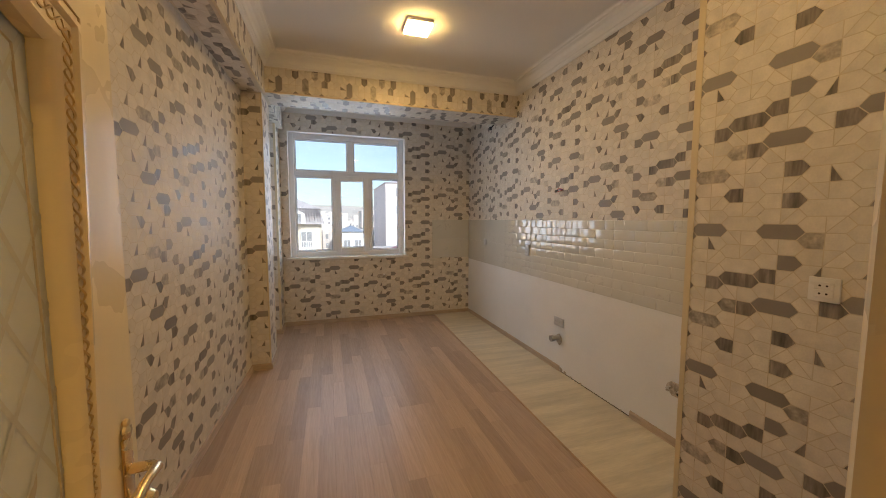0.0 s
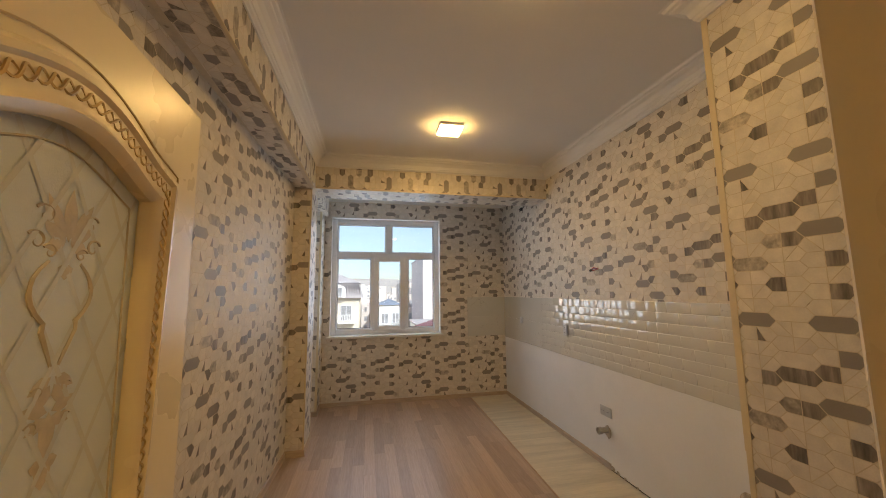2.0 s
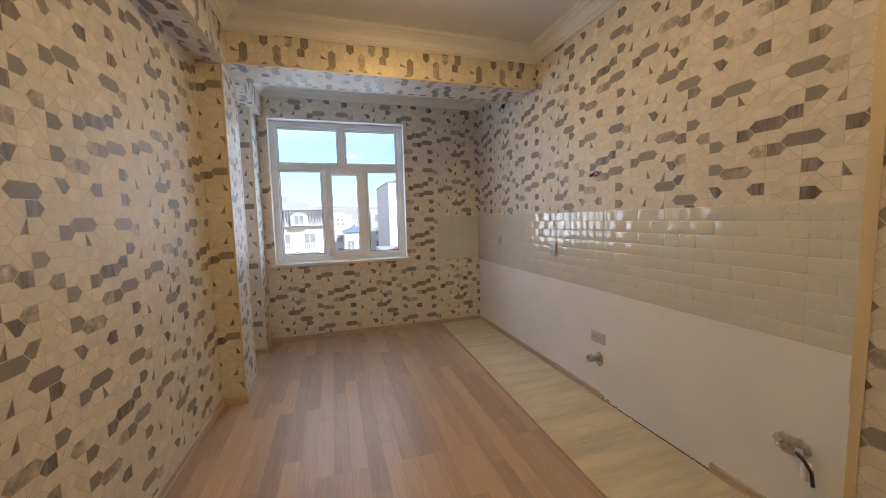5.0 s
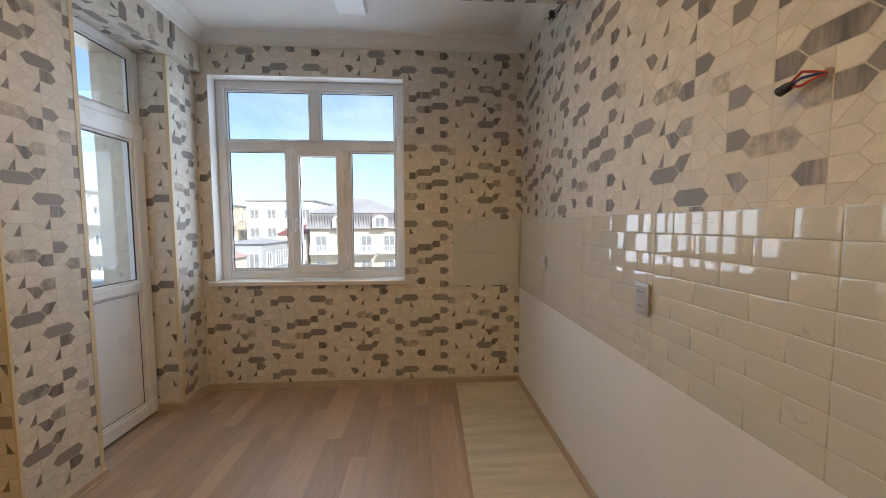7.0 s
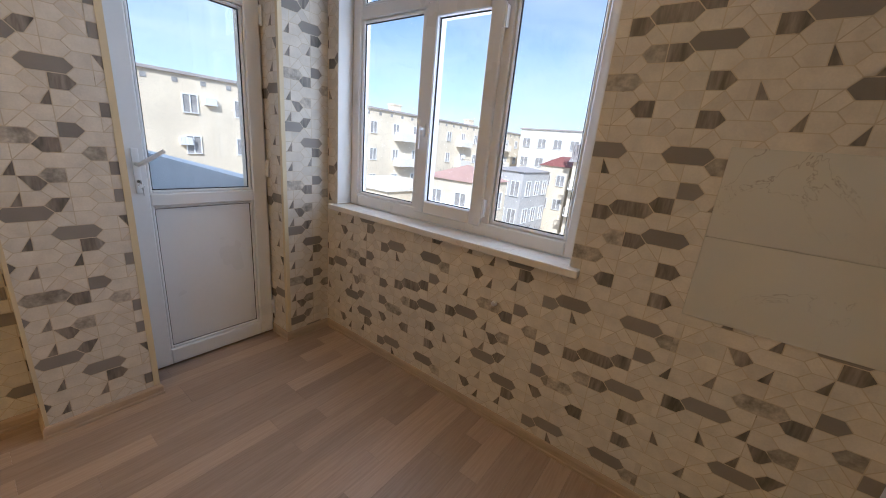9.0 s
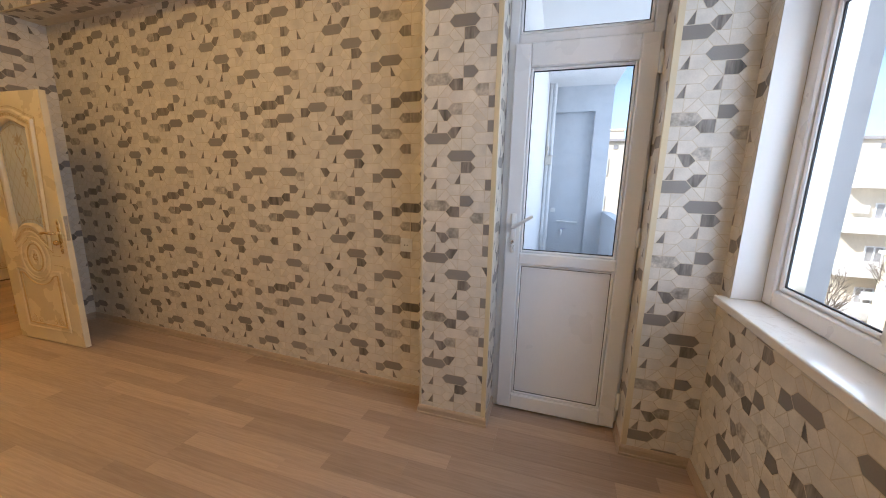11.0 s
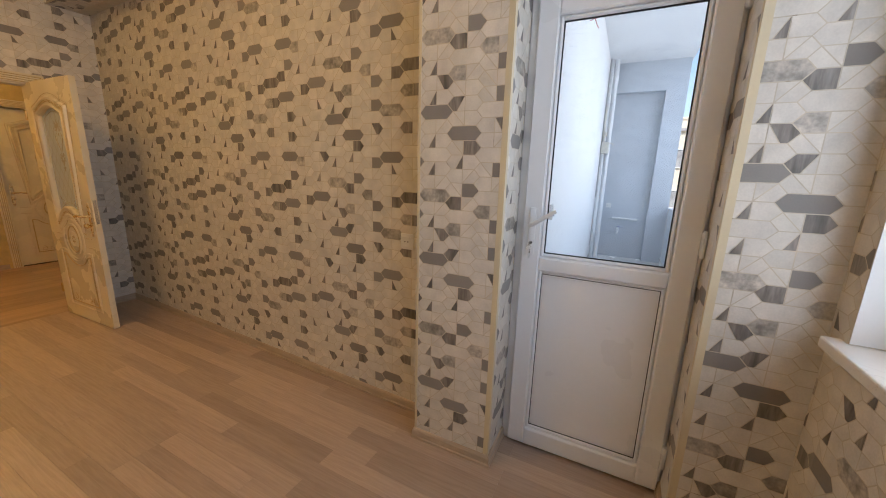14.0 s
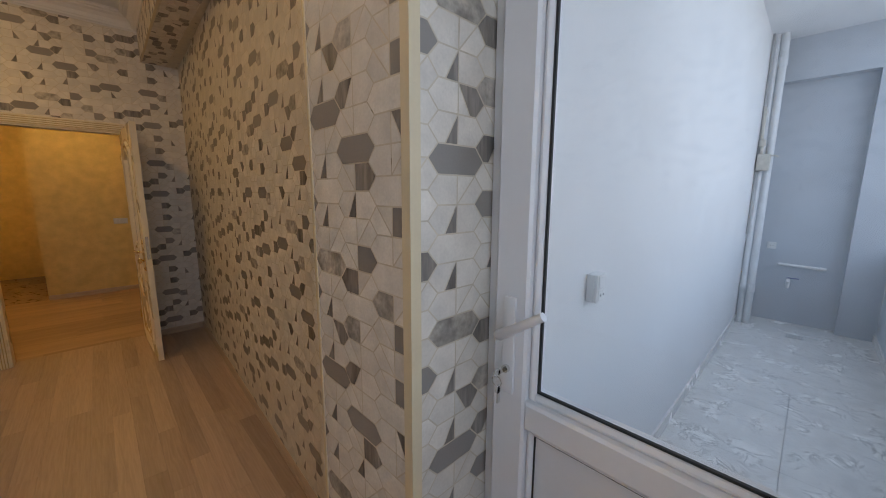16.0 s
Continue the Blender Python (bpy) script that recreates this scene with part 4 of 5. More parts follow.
tagged(part("window_sill", bevelled(boxes((WX0 - 0.045, WX1 + 0.045, L - 0.045, FY - 0.06, WZ0 - 0.028, WZ0 + 0.009)), 0.006), SILL), "pale polished stone window sill", "sill", kind="structure")

# ---- balcony door: same profiles, turned to face the room along x ----
TURN = Matrix(((0, -1, 0, 0), (1, 0, 0, 0), (0, 0, 1, 0), (0, 0, 0, 1)))   # local x runs along world y, local -y faces the room


def turned(t):
    t.matrix_world = TURN
    return t


bd = turned(thing("door_3", "closed white plastic balcony door with glass above a panel", "balcony door"))
bd["kind"] = "structure"
DO = -0.010          # depth of the frame's outer face behind the wall line
bm = bmesh.new()
member(bm, PY1, PY1 + 0.052, 0, BZ, DO, 0.065)
member(bm, P2Y - 0.052, P2Y, 0, BZ, DO, 0.065)
member(bm, PY1 + 0.052, P2Y - 0.052, BZ - 0.055, BZ, DO, 0.065)
member(bm, PY1 + 0.052, P2Y - 0.052, 2.120, 2.190, DO, 0.065)
part("door_frame", bm, PVC, bd)
member_top = (PY1 + 0.052, P2Y - 0.052, 2.190, BZ - 0.055)
part("bead", rim(bmesh.new(), *member_top, 0.016, DO - 0.032, 0.022), PVC, bd)
pane(bd, member_top[0] + 0.016, member_top[1] - 0.016, member_top[2] + 0.016, member_top[3] - 0.016, DO - 0.032)
LX0, LX1 = 4.034, 4.722
leaf_bm = bmesh.new()
member(leaf_bm, LX0, LX0 + 0.085, 0.016, 2.140, DO - 0.008, 0.080)
member(leaf_bm, LX1 - 0.085, LX1, 0.016, 2.140, DO - 0.008, 0.080)
member(leaf_bm, LX0 + 0.085, LX1 - 0.085, 0.016, 0.110, DO - 0.008, 0.080)
member(leaf_bm, LX0 + 0.085, LX1 - 0.085, 2.020, 2.140, DO - 0.008, 0.080)
member(leaf_bm, LX0 + 0.085, LX1 - 0.085, 0.953, 1.018, DO - 0.008, 0.080)
leaf = part("leaf", leaf_bm, PVC, bd)
part("bead", rim(bmesh.new(), LX0 + 0.085, LX1 - 0.085, 1.018, 2.020, 0.016, DO - 0.050, 0.024), PVC, bd)
pane(bd, LX0 + 0.101, LX1 - 0.101, 1.034, 2.004, DO - 0.052)
part("bead", rim(bmesh.new(), LX0 + 0.085, LX1 - 0.085, 0.110, 0.953, 0.016, DO - 0.050, 0.024), PVC, bd)
seal = bmesh.new()
for qa in ((LX0 + 0.1012, LX0 + 0.1042, 0.1262, 0.9368), (LX1 - 0.1042, LX1 - 0.1012, 0.1262, 0.9368), (LX0 + 0.1042, LX1 - 0.1042, 0.1262, 0.1292), (LX0 + 0.1042, LX1 - 0.1042, 0.9338, 0.9368)):
    box(seal, qa[0], qa[1], DO - 0.0655, DO - 0.0622, qa[2], qa[3])
part("seal", seal, GASKET, bd, "dark rubber seal round the panel")
part("panel", boxes((LX0 + 0.098, LX1 - 0.098, DO - 0.062, DO - 0.035, 0.123, 0.940)), PVC, bd, "flat white plastic panel")
hx, hz, hy = LX0 + 0.045, 1.17, DO - 0.088
bm = bevelled(boxes((hx - 0.015, hx + 0.015, hy - 0.009, hy, hz - 0.145, hz + 0.075)), 0.004)
plate_ob = part("door_handle", bm, PVC, bd, "white lever handle on a long plate", smooth=True)
bm = bmesh.new()
tube(bm, [(hx, hy - 0.006, hz), (hx, hy - 0.045, hz), (hx + 0.012, hy - 0.055, hz + 0.006), (hx + 0.108, hy - 0.055, hz + 0.070)], [0.010, 0.010, 0.011, 0.009], 10)
part("lever", bm, PVC, plate_ob, smooth=True)
bm = bmesh.new()
lathe(bm, [(0.0085, 0), (0.0085, 0.010), (0.006, 0.012)], (hx, hy - 0.018, hz - 0.085), "Y", 12)
part("lock_cylinder", bm, CHROME, plate_ob, "steel lock cylinder", smooth=True)
bm = boxes((hx - 0.001, hx + 0.001, hy - 0.040, hy - 0.016, hz - 0.090, hz - 0.080))
lathe(bm, [(0.011, -0.001), (0.011, 0.001)], (hx, hy - 0.044, hz - 0.085), "X", 14)
ring_pts = [(hx + 0.012 * math.cos(a * 0.5236), hy - 0.044, hz - 0.103 + 0.012 * math.sin(a * 0.5236)) for a in range(13)]
tube(bm, ring_pts, 0.001, 5, False)
box(bm, hx + 0.004, hx + 0.006, hy - 0.048, hy - 0.040, hz - 0.150, hz - 0.112)
lathe(bm, [(0.010, -0.001), (0.010, 0.001)], (hx + 0.005, hy - 0.044, hz - 0.118), "X", 14)
part("keys", bm, CHROME, plate_ob, "keys hanging in the lock")
for z in (0.20, 1.15, 2.00):
    bm = bevelled(boxes((LX1 - 0.004, LX1 + 0.020, DO - 0.098, DO - 0.066, z - 0.045, z + 0.045)), 0.003)
    tube(bm, [(LX1 + 0.006, DO - 0.098, z - 0.052), (LX1 + 0.006, DO - 0.098, z + 0.052)], 0.008, 8)
    part("hinge", bm, PVC, bd, smooth=True)
part("threshold", boxes((PY1, P2Y, -0.02, DO + 0.06, -0.012, 0.014)), PVC, bd)


# ---- sockets, switches, loose pipes and wires ----
DARKHOLE = material("dark_socket_hole", (0.02, 0.02, 0.02), 0.6)
SOCKETWHITE = material("white_switch_plastic", (0.80, 0.80, 0.79), 0.3, vary=0.02, scale=20)
SOCKETGREY = material("silver_grey_switch_plastic", (0.52, 0.53, 0.55), 0.35, 0.2, vary=0.03, scale=20)


def facing(x, y, z, nx, ny):
    """Pose whose local +y points out of a wall with that normal."""
    return pose(x, y, z, 0, 0, math.degrees(math.atan2(ny, nx)) - 90)


def wall_plate(kind, label, at, w, h, mat, cells):
    """A flush plate on a wall. cells: (centre x, centre z, width, height, what)."""
    t = thing(kind, label, "light switch" if "switch" in kind else "socket", at=at)
    part("plate", bevelled(boxes((-w / 2, w / 2, 0.001, 0.010, -h / 2, h / 2)), 0.003), mat, t, smooth=True)
    for cx, cz, cw, ch, what in cells:
        b = bevelled(boxes((cx - cw / 2, cx + cw / 2, 0.004, 0.0125, cz - ch / 2, cz + ch / 2)), 0.002)
        p = part("rocker" if what == "rocker" else "insert", b, mat, t)
        if what == "socket":
            bm = bmesh.new()
            for s in (1, -1):
                lathe(bm, [(0.0035, 0), (0.0035, 0.0006)], (cx + s * 0.0095, 0.0125, cz), "Y", 10)
            part("pin_hole", bm, DARKHOLE, p, "dark pin holes")
    return t


ONE = [(0, 0, 0.055, 0.055, "socket")]
wall_plate("socket", "white double wall socket on the papered pier", facing(RX, 0.572, 1.231, -1, 0), 0.085, 0.085, SOCKETWHITE, [(0, 0.014, 0.055, 0.026, "socket"), (0, -0.014, 0.055, 0.026, "socket")])
wall_plate("socket", "white wall socket low on the papered wall", facing(0.128, 3.425, 1.018, 1, -LX), 0.080, 0.085, SOCKETWHITE, ONE)
wall_plate("socket", "grey double socket set in the tiles", facing(W - 0.012, 3.285, 1.135, -1, 0), 0.085, 0.125, SOCKETGREY, [(0, 0.028, 0.058, 0.048, "socket"), (0, -0.028, 0.058, 0.048, "socket")])
wall_plate("socket", "grey socket in the tiles near the corner", facing(W - 0.010, 4.410, 1.16, -1, 0), 0.080, 0.085, SOCKETGREY, ONE)
wall_plate("socket", "grey double socket on the white kitchen wall", facing(W - 0.003, 2.695, 0.487, -1, 0), 0.150, 0.085, SOCKETGREY, [(-0.035, 0, 0.055, 0.055, "socket"), (0.035, 0, 0.055, 0.055, "socket")])
wall_plate("light_switch", "grey light switch on the papered wall by the door", facing(1.613, 0, 1.043, 0, 1), 0.095, 0.080, SOCKETGREY, [(0, 0, 0.060, 0.055, "rocker")])
wall_plate("light_switch", "white double socket and switch on the papered wall", facing(1.806, 0, 1.672, 0, 1), 0.165, 0.085, SOCKETWHITE, [(0.038, 0.014, 0.055, 0.026, "socket"), (0.038, -0.014, 0.055, 0.026, "socket"), (-0.038, 0, 0.058, 0.058, "rocker")])
wall_plate("light_switch", "silver double switch on the hall wall", facing(0.485, HY, 1.03, 0, 1), 0.155, 0.080, SOCKETGREY, [(0.038, 0, 0.055, 0.055, "rocker"), (-0.038, 0, 0.055, 0.055, "rocker")])

PIPEGREY = material("grey_plastic_pipe", (0.42, 0.42, 0.42), 0.45, vary=0.08, scale=30, dirt=(0.30, 0.27, 0.23))
RUBBER = material("black_cable_rubber", (0.025, 0.025, 0.028), 0.5)
WIRERED = material("red_wire", (0.50, 0.06, 0.05), 0.45)
WIREBLUE = material("blue_wire", (0.04, 0.06, 0.28), 0.45)
ROUGHHOLE = material("broken_plaster", (0.52, 0.46, 0.38), 0.95, vary=0.3, scale=40, grain=200, bump=0.8, relief=0.006)


def blob(bm, x, y, z, rx, ry, rz, seed):
    """A rough lump."""
    v0 = len(bm.verts)
    bmesh.ops.create_icosphere(bm, subdivisions=2, radius=1)
    bm.verts.ensure_lookup_table()
    for v in bm.verts[v0:]:
        k = 1 + 0.35 * noise.noise(v.co * 2.2 + Vector((seed, 0, 0)))
        v.co = Vector((x + v.co.x * rx * k, y + v.co.y * ry * k, z + v.co.z * rz * k))


t = thing("waste_pipe", "grey plastic pipe stub coming out of the kitchen wall", "pipe", at=facing(W - 0.003, 2.685, 0.335, -1, 0))
part("pipe", lathe(bmesh.new(), [(0.024, 0), (0.024, 0.07), (0.030, 0.072), (0.030, 0.10), (0.024, 0.101), (0.020, 0.085)], (0, 0, 0), "Y"), PIPEGREY, t, smooth=True)
bm = bmesh.new()
blob(bm, 0, 0.002, -0.02, 0.045, 0.008, 0.055, 3)
part("plaster_hole", bm, ROUGHHOLE, t, "broken plaster round the pipe")

for k, (y, q) in enumerate(((2.652, 1.0), (2.585, 0.7), (2.50, 0.5), (2.36, 0.4), (1.90, 0.35))):
    bm = bmesh.new()
    blob(bm, W - 0.004, y, 0.020 * q + 0.006, 0.007, 0.030 * q, 0.022 * q, 11 + k)
    part("broken_plaster", bm, ROUGHHOLE, wall_right, "broken plaster edge")

t = thing("water_tap", "water valve with a black hose on the kitchen wall", "tap", at=facing(W - 0.003, 1.43, 0.36, -1, 0))
bm = bmesh.new()
blob(bm, 0.03, 0.003, 0.02, 0.07, 0.010, 0.05, 7)
part("plaster_hole", bm, ROUGHHOLE, t, "broken plaster round the pipes")
bm = tube(bmesh.new(), [(0.06, 0, 0.03), (0.06, 0.045, 0.03), (0.05, 0.055, 0.02)], 0.011, 10)
part("valve_cap", lathe(bmesh.new(), [(0.014, 0), (0.017, 0.01), (0.017, 0.035), (0.010, 0.045)], (-0.01, 0.004, 0.02), "Y", 12), CHROME, t, smooth=True)
part("valve", bm, CHROME, t, "steel valve", smooth=True)
bm = tube(bmesh.new(), [(-0.01, 0.045, 0.02), (-0.045, 0.06, 0.01), (-0.07, 0.055, -0.03), (-0.075, 0.05, -0.09)], 0.007, 8)
part("hose", bm, RUBBER, t, "black rubber hose", smooth=True)
bm = lathe(bmesh.new(), [(0.004, 0.03), (0.017, 0.025), (0.020, 0.0), (0.018, -0.045), (0.010, -0.05)], (-0.04, 0.03, -0.04), "Z", 12)
part("cap", bm, SOCKETWHITE, t, "white plastic cap", smooth=True)

t = thing("loose_wires", "taped red and blue wires sticking out of the papered wall", "wires", at=facing(W, 2.695, 1.755, -1, 0))
part("hole", lathe(bmesh.new(), [(0.012, -0.004), (0.012, 0.002)], (0, 0, 0), "Y", 14), ROUGHHOLE, t, "rough hole in the wall")
for m, dz, nm in ((WIRERED, 0.010, "red wire"), (WIREBLUE, 0.0, "blue wire"), (WIRERED, -0.012, "red wire")):
    part("wire", tube(bmesh.new(), [(0, 0, 0), (0.010, 0.018, dz * 0.6), (0.030, 0.028, dz * 1.4), (0.055, 0.030, -0.008 + dz * 0.3)], 0.0032, 7), m, t, nm, smooth=True)
part("tape_end", tube(bmesh.new(), [(0.045, 0.030, -0.006), (0.055, 0.030, -0.009), (0.080, 0.027, -0.013), (0.086, 0.026, -0.014)], [0.006, 0.011, 0.012, 0.005], 9), RUBBER, t, "black taped ends", smooth=True)
t = thing("ceiling_wires", "black wires hanging from the corner by the beam", "wires", at=facing(W, BY1 + 0.05, 2.69, -1, 0))
for k in range(3):
    part("wire", tube(bmesh.new(), [(0, 0, 0), (0.02 * k - 0.02, 0.05, 0.01), (0.02 + 0.02 * k, 0.10, -0.03 - 0.02 * k), (0.03 * k, 0.13, -0.05)], 0.003, 6), RUBBER, t, smooth=True)
part("connector", bevelled(boxes((-0.012, 0.012, 0.11, 0.14, -0.085, -0.045)), 0.003), RUBBER, t)
t = thing("wall_hook", "small pale knob on the papered wall below the window", "hook", at=facing(1.642, L, 0.664, 0, -1))
part("knob", lathe(bmesh.new(), [(0.010, 0), (0.014, 0.008), (0.012, 0.022), (0.004, 0.026)], (0, 0, 0), "Y", 12), SOCKETWHITE, t, smooth=True)

# ---- balcony ----
BCZ = 2.88
balcony_floor = structure("floor_balcony", boxes((BEX, -0.25, BWY, BPY, -0.05, BFZ - 0.012)), GROUT, "white marble-look tiles on the balcony floor", "floor")
structure("ceiling_balcony", boxes((BEX - 0.3, -0.25, BWY - 0.1, BPY + 0.02, BCZ, BCZ + 0.2)), BALWALL, "white painted balcony ceiling slab", "ceiling")
structure("wall_balcony", boxes((BEX - 0.3, -0.25, BWY - 0.3, BWY, -0.2, BCZ + 0.2)), BALWALL, "white painted house wall along the balcony", "wall")
structure("wall_balcony_end", boxes((BEX - 0.3, BEX - 0.12, BWY, 4.760, 0, BCZ), (BEX - 0.3, BEX, BWY, 4.760, 2.505, BCZ), (BEX - 0.3, BEX, 4.760, BPY, 0, BCZ)), BALGREY, "pale grey end wall of the balcony with a shallow recess", "wall")
structure("wall_balcony_parapet", bevelled(boxes((BEX, -0.25, BPY, BPY + 0.13, -0.2, 0.97)), 0.006), BALGREY, "pale grey solid balcony parapet", "parapet")
structure("wall_balcony_pier", boxes((-0.25, 0.10, L + 0.25, 5.54, -12, 6.0), (-0.25, -0.03, BPY, L, -12, 0)), BALWALL, "white painted pier outside the window", "wall")
structure("wall_balcony_reveal", boxes((-0.25, 0.008, PY1 - 0.01, BWY, 0, BZ)), BALWALL, "white painted reveal of the balcony door", "wall")
structure("wall_house_front", boxes((-0.25, 7.0, L, L + 0.25, -12, -0.02), (3.1, 7.0, L, L + 0.25, -0.02, 6.0), (-0.25, 3.1, L, L + 0.25, 3.26, 6.0), (BEX - 0.3, -0.25, BPY, BPY + 0.13, -12, -0.2), (BEX - 0.3, -0.25, BWY - 0.3, BWY, BCZ + 0.2, 6.0)), BALWALL, "plain front of the house", "wall")
# slab and walls out of view, added to block the sun from behind
structure("ceiling_roof", boxes((-6, 7.2, -6, L + 0.4, 6.0, 6.2)), PLASTER, "unseen flat slab over the house that keeps the sun out", "roof")
structure("wall_house_back", boxes((-6, 7.2, -6.2, -6, -0.2, 6.0), (-6.2, -6, -6.2, 3.6, -0.2, 6.0), (7.0, 7.2, -6, L, -0.2, 6.0)), BALWALL, "unseen plain outer walls that keep the sun out", "wall")
structure("baseboard_balcony", boxes((BEX, -0.30, BPY - 0.012, BPY, BFZ, BFZ + 0.07), (BEX, -0.30, BWY, BWY + 0.010, BFZ, BFZ + 0.07)), BALTILE, "marble-look tile skirting on the balcony", "skirting")

PIPEWHITE = material("white_painted_pipe", (0.74, 0.75, 0.76), 0.4, vary=0.06, scale=12, dirt=(0.6, 0.58, 0.54))
t = thing("drain_pipes", "two white painted vertical pipes in the balcony corner", "pipe", at=pose(BEX + 0.10, BWY, BFZ))
for y, r, x in ((0.030, 0.025, 0.11), (0.088, 0.030, 0.10)):
    bm = bmesh.new()
    lathe(bm, [(r, 0), (r, 0.32), (r * 1.16, 0.325), (r * 1.16, 0.40), (r, 0.405), (r, 2.42), (r * 1.16, 2.425), (r * 1.16, 2.50), (r, 2.505), (r, BCZ - BFZ)], (x, y, 0), "Z", 16)
    part("pipe", bm, PIPEWHITE, t, smooth=True)
bm = tube(bmesh.new(), [(0.165, 0.012, 0.9), (0.165, 0.012, BCZ - BFZ)], 0.009, 8)
part("thin_pipe", bm, PIPEGREY, t, smooth=True)
GASYELLOW = material("aged_cream_gas_pipe", (0.62, 0.59, 0.52), 0.5, vary=0.1, scale=20, dirt=(0.35, 0.28, 0.2))
t = thing("gas_meter_box", "cream plastic gas box with valve on the balcony pipes", "gas valve", at=pose(BEX + 0.22, BWY, 1.78))
part("box", bevelled(boxes((0.02, 0.09, 0.012, 0.105, -0.10, 0.05)), 0.008), GASYELLOW, t, smooth=True)
bm = tube(bmesh.new(), [(0.06, 0.035, 0.05), (0.06, 0.035, 0.16), (0.05, 0.025, 0.20), (0.05, 0.022, 0.46), (0.04, 0.012, 0.48)], 0.012, 8)
lathe(bm, [(0.02, 0.12), (0.026, 0.13), (0.026, 0.17), (0.02, 0.18)], (0.06, 0.035, 0), "Z", 12)
part("valve", bm, GASYELLOW, t, "aged metal valve", smooth=True)
part("lever", tube(bmesh.new(), [(0.07, 0.10, 0.03), (0.07, 0.14, 0.032), (0.07, 0.16, 0.015)], 0.007, 7), GASYELLOW, t)
t = thing("towel_bar", "white plastic pipe bar on the balcony end wall", "bar", at=pose(BEX - 0.12, 0, 0.775))
bm = tube(bmesh.new(), [(0.05, 4.31, 0.0), (0.05, 4.645, -0.012)], 0.014, 10)
for y in (4.34, 4.61):
    tube(bm, [(0, y, -0.003), (0.05, y, -0.003)], 0.008, 8)
part("bar", bm, SOCKETWHITE, t, smooth=True)
t = thing("water_tap", "small white plastic water tap with a blue lever", "tap", at=pose(BEX - 0.12, 4.40, 0.62))
bm = tube(bmesh.new(), [(0, 0, 0), (0.06, 0, 0), (0.075, 0, -0.01), (0.078, 0, -0.075)], [0.014, 0.016, 0.018, 0.013], 10)
part("spout", bm, SOCKETWHITE, t, smooth=True)
part("lever", boxes((0.045, 0.065, -0.01, 0.075, 0.022, 0.028)), WIREBLUE, t, "dark blue lever")
t = wall_plate("socket", "white boxed socket with switch on the balcony wall", facing(-0.335, BWY + 0.024, 1.185, 0, 1), 0.060, 0.085, SOCKETWHITE, [(0, 0.020, 0.044, 0.034, "rocker"), (0, -0.020, 0.044, 0.034, "socket")])
part("back_box", bevelled(boxes((-0.030, 0.030, -0.024, 0.001, -0.042, 0.042)), 0.003), SOCKETWHITE, t)
wall_plate("socket", "small pale socket on the balcony end wall", facing(BEX - 0.12, 4.24, 0.95, 1, 0), 0.07, 0.07, SOCKETWHITE, [(0, 0, 0.045, 0.045, "socket")])
t = thing("floor_drain", "small grey square drain in the balcony tiles", "drain", at=pose(BEX + 0.35, 4.50, BFZ))
part("grate", boxes(*[(-0.05, 0.05, -0.05 + k * 0.02, -0.038 + k * 0.02, 0.0, 0.004) for k in range(6)]), PIPEGREY, t)

t = thing("balcony_wires", "red and pale wire ends on the balcony wall", "wires", at=pose(-1.33, BWY, 2.49))
for k, m in enumerate((WIRERED, SOCKETWHITE, WIRERED)):
    part("wire", tube(bmesh.new(), [(0, 0, 0.0), (0.01 * k, 0.03, 0.01), (0.03 - 0.03 * k, 0.05, -0.015 * k), (0.06 - 0.05 * k, 0.06, 0.02 - 0.03 * k)], 0.0025, 6), m, t, smooth=True)

# ---- the town outside ----
GZ = -11.0
ASPHALT = material("street_ground", (0.16, 0.15, 0.14), 0.9, vary=0.3, scale=0.15, grain=3, bump=0.2, dirt=(0.24, 0.21, 0.17))
FACADE = material("cream_render_facade", (0.76, 0.67, 0.52), 0.85, vary=0.08, scale=0.4, grain=6, bump=0.1, dirt=(0.62, 0.55, 0.43))
FACADEW = material("whitewashed_facade", (0.82, 0.79, 0.73), 0.85, vary=0.06, scale=0.4, grain=6, bump=0.1, dirt=(0.68, 0.64, 0.58))
ROOFGREY = material("grey_sheet_roof", (0.42, 0.385, 0.37), 0.55, vary=0.1, scale=0.6, grain=5, bump=0.1)
ROOFRED = material("maroon_sheet_roof", (0.27, 0.10, 0.085), 0.55, vary=0.1, scale=0.6, grain=5, bump=0.1)
ROOFPINK = material("faded_terracotta_roof", (0.50, 0.32, 0.27), 0.7, vary=0.1, scale=0.8, grain=6, bump=0.1)
FACADEGREY = material("grey_render_facade", (0.50, 0.49, 0.48), 0.85, vary=0.08, scale=0.4, grain=6, bump=0.1, dirt=(0.40, 0.39, 0.38))
FACADEPINK = material("pink_beige_render_facade", (0.82, 0.71, 0.66), 0.85, vary=0.06, scale=0.4, grain=6, bump=0.1, dirt=(0.70, 0.60, 0.55))
ROOFBLUE = material("blue_grey_sheet_roof", (0.22, 0.25, 0.30), 0.5, vary=0.1, scale=0.6, grain=5, bump=0.1)
WINDARK = material("dark_far_window", (0.36, 0.35, 0.34), 0.25, vary=0.2, scale=2)
WINFRAME = material("white_far_window_frame", (0.78, 0.78, 0.77), 0.5)
FARWALL = material("far_town_walls", (0.76, 0.68, 0.60), 0.9, vary=0.1, scale=0.2, grain=3, bump=0.0, spread=0.28, island=True)
# distance haze is put into the hills' paler colour
HILL = material("haze_paled_dry_hills", (0.46, 0.41, 0.35), 1.0, vary=0.2, scale=0.01, grain=0.1, bump=0.0)
structure("ground", boxes((-2500, 2500, -300, 3000, GZ - 1, GZ)), ASPHALT, "street level ground of the town", "ground")


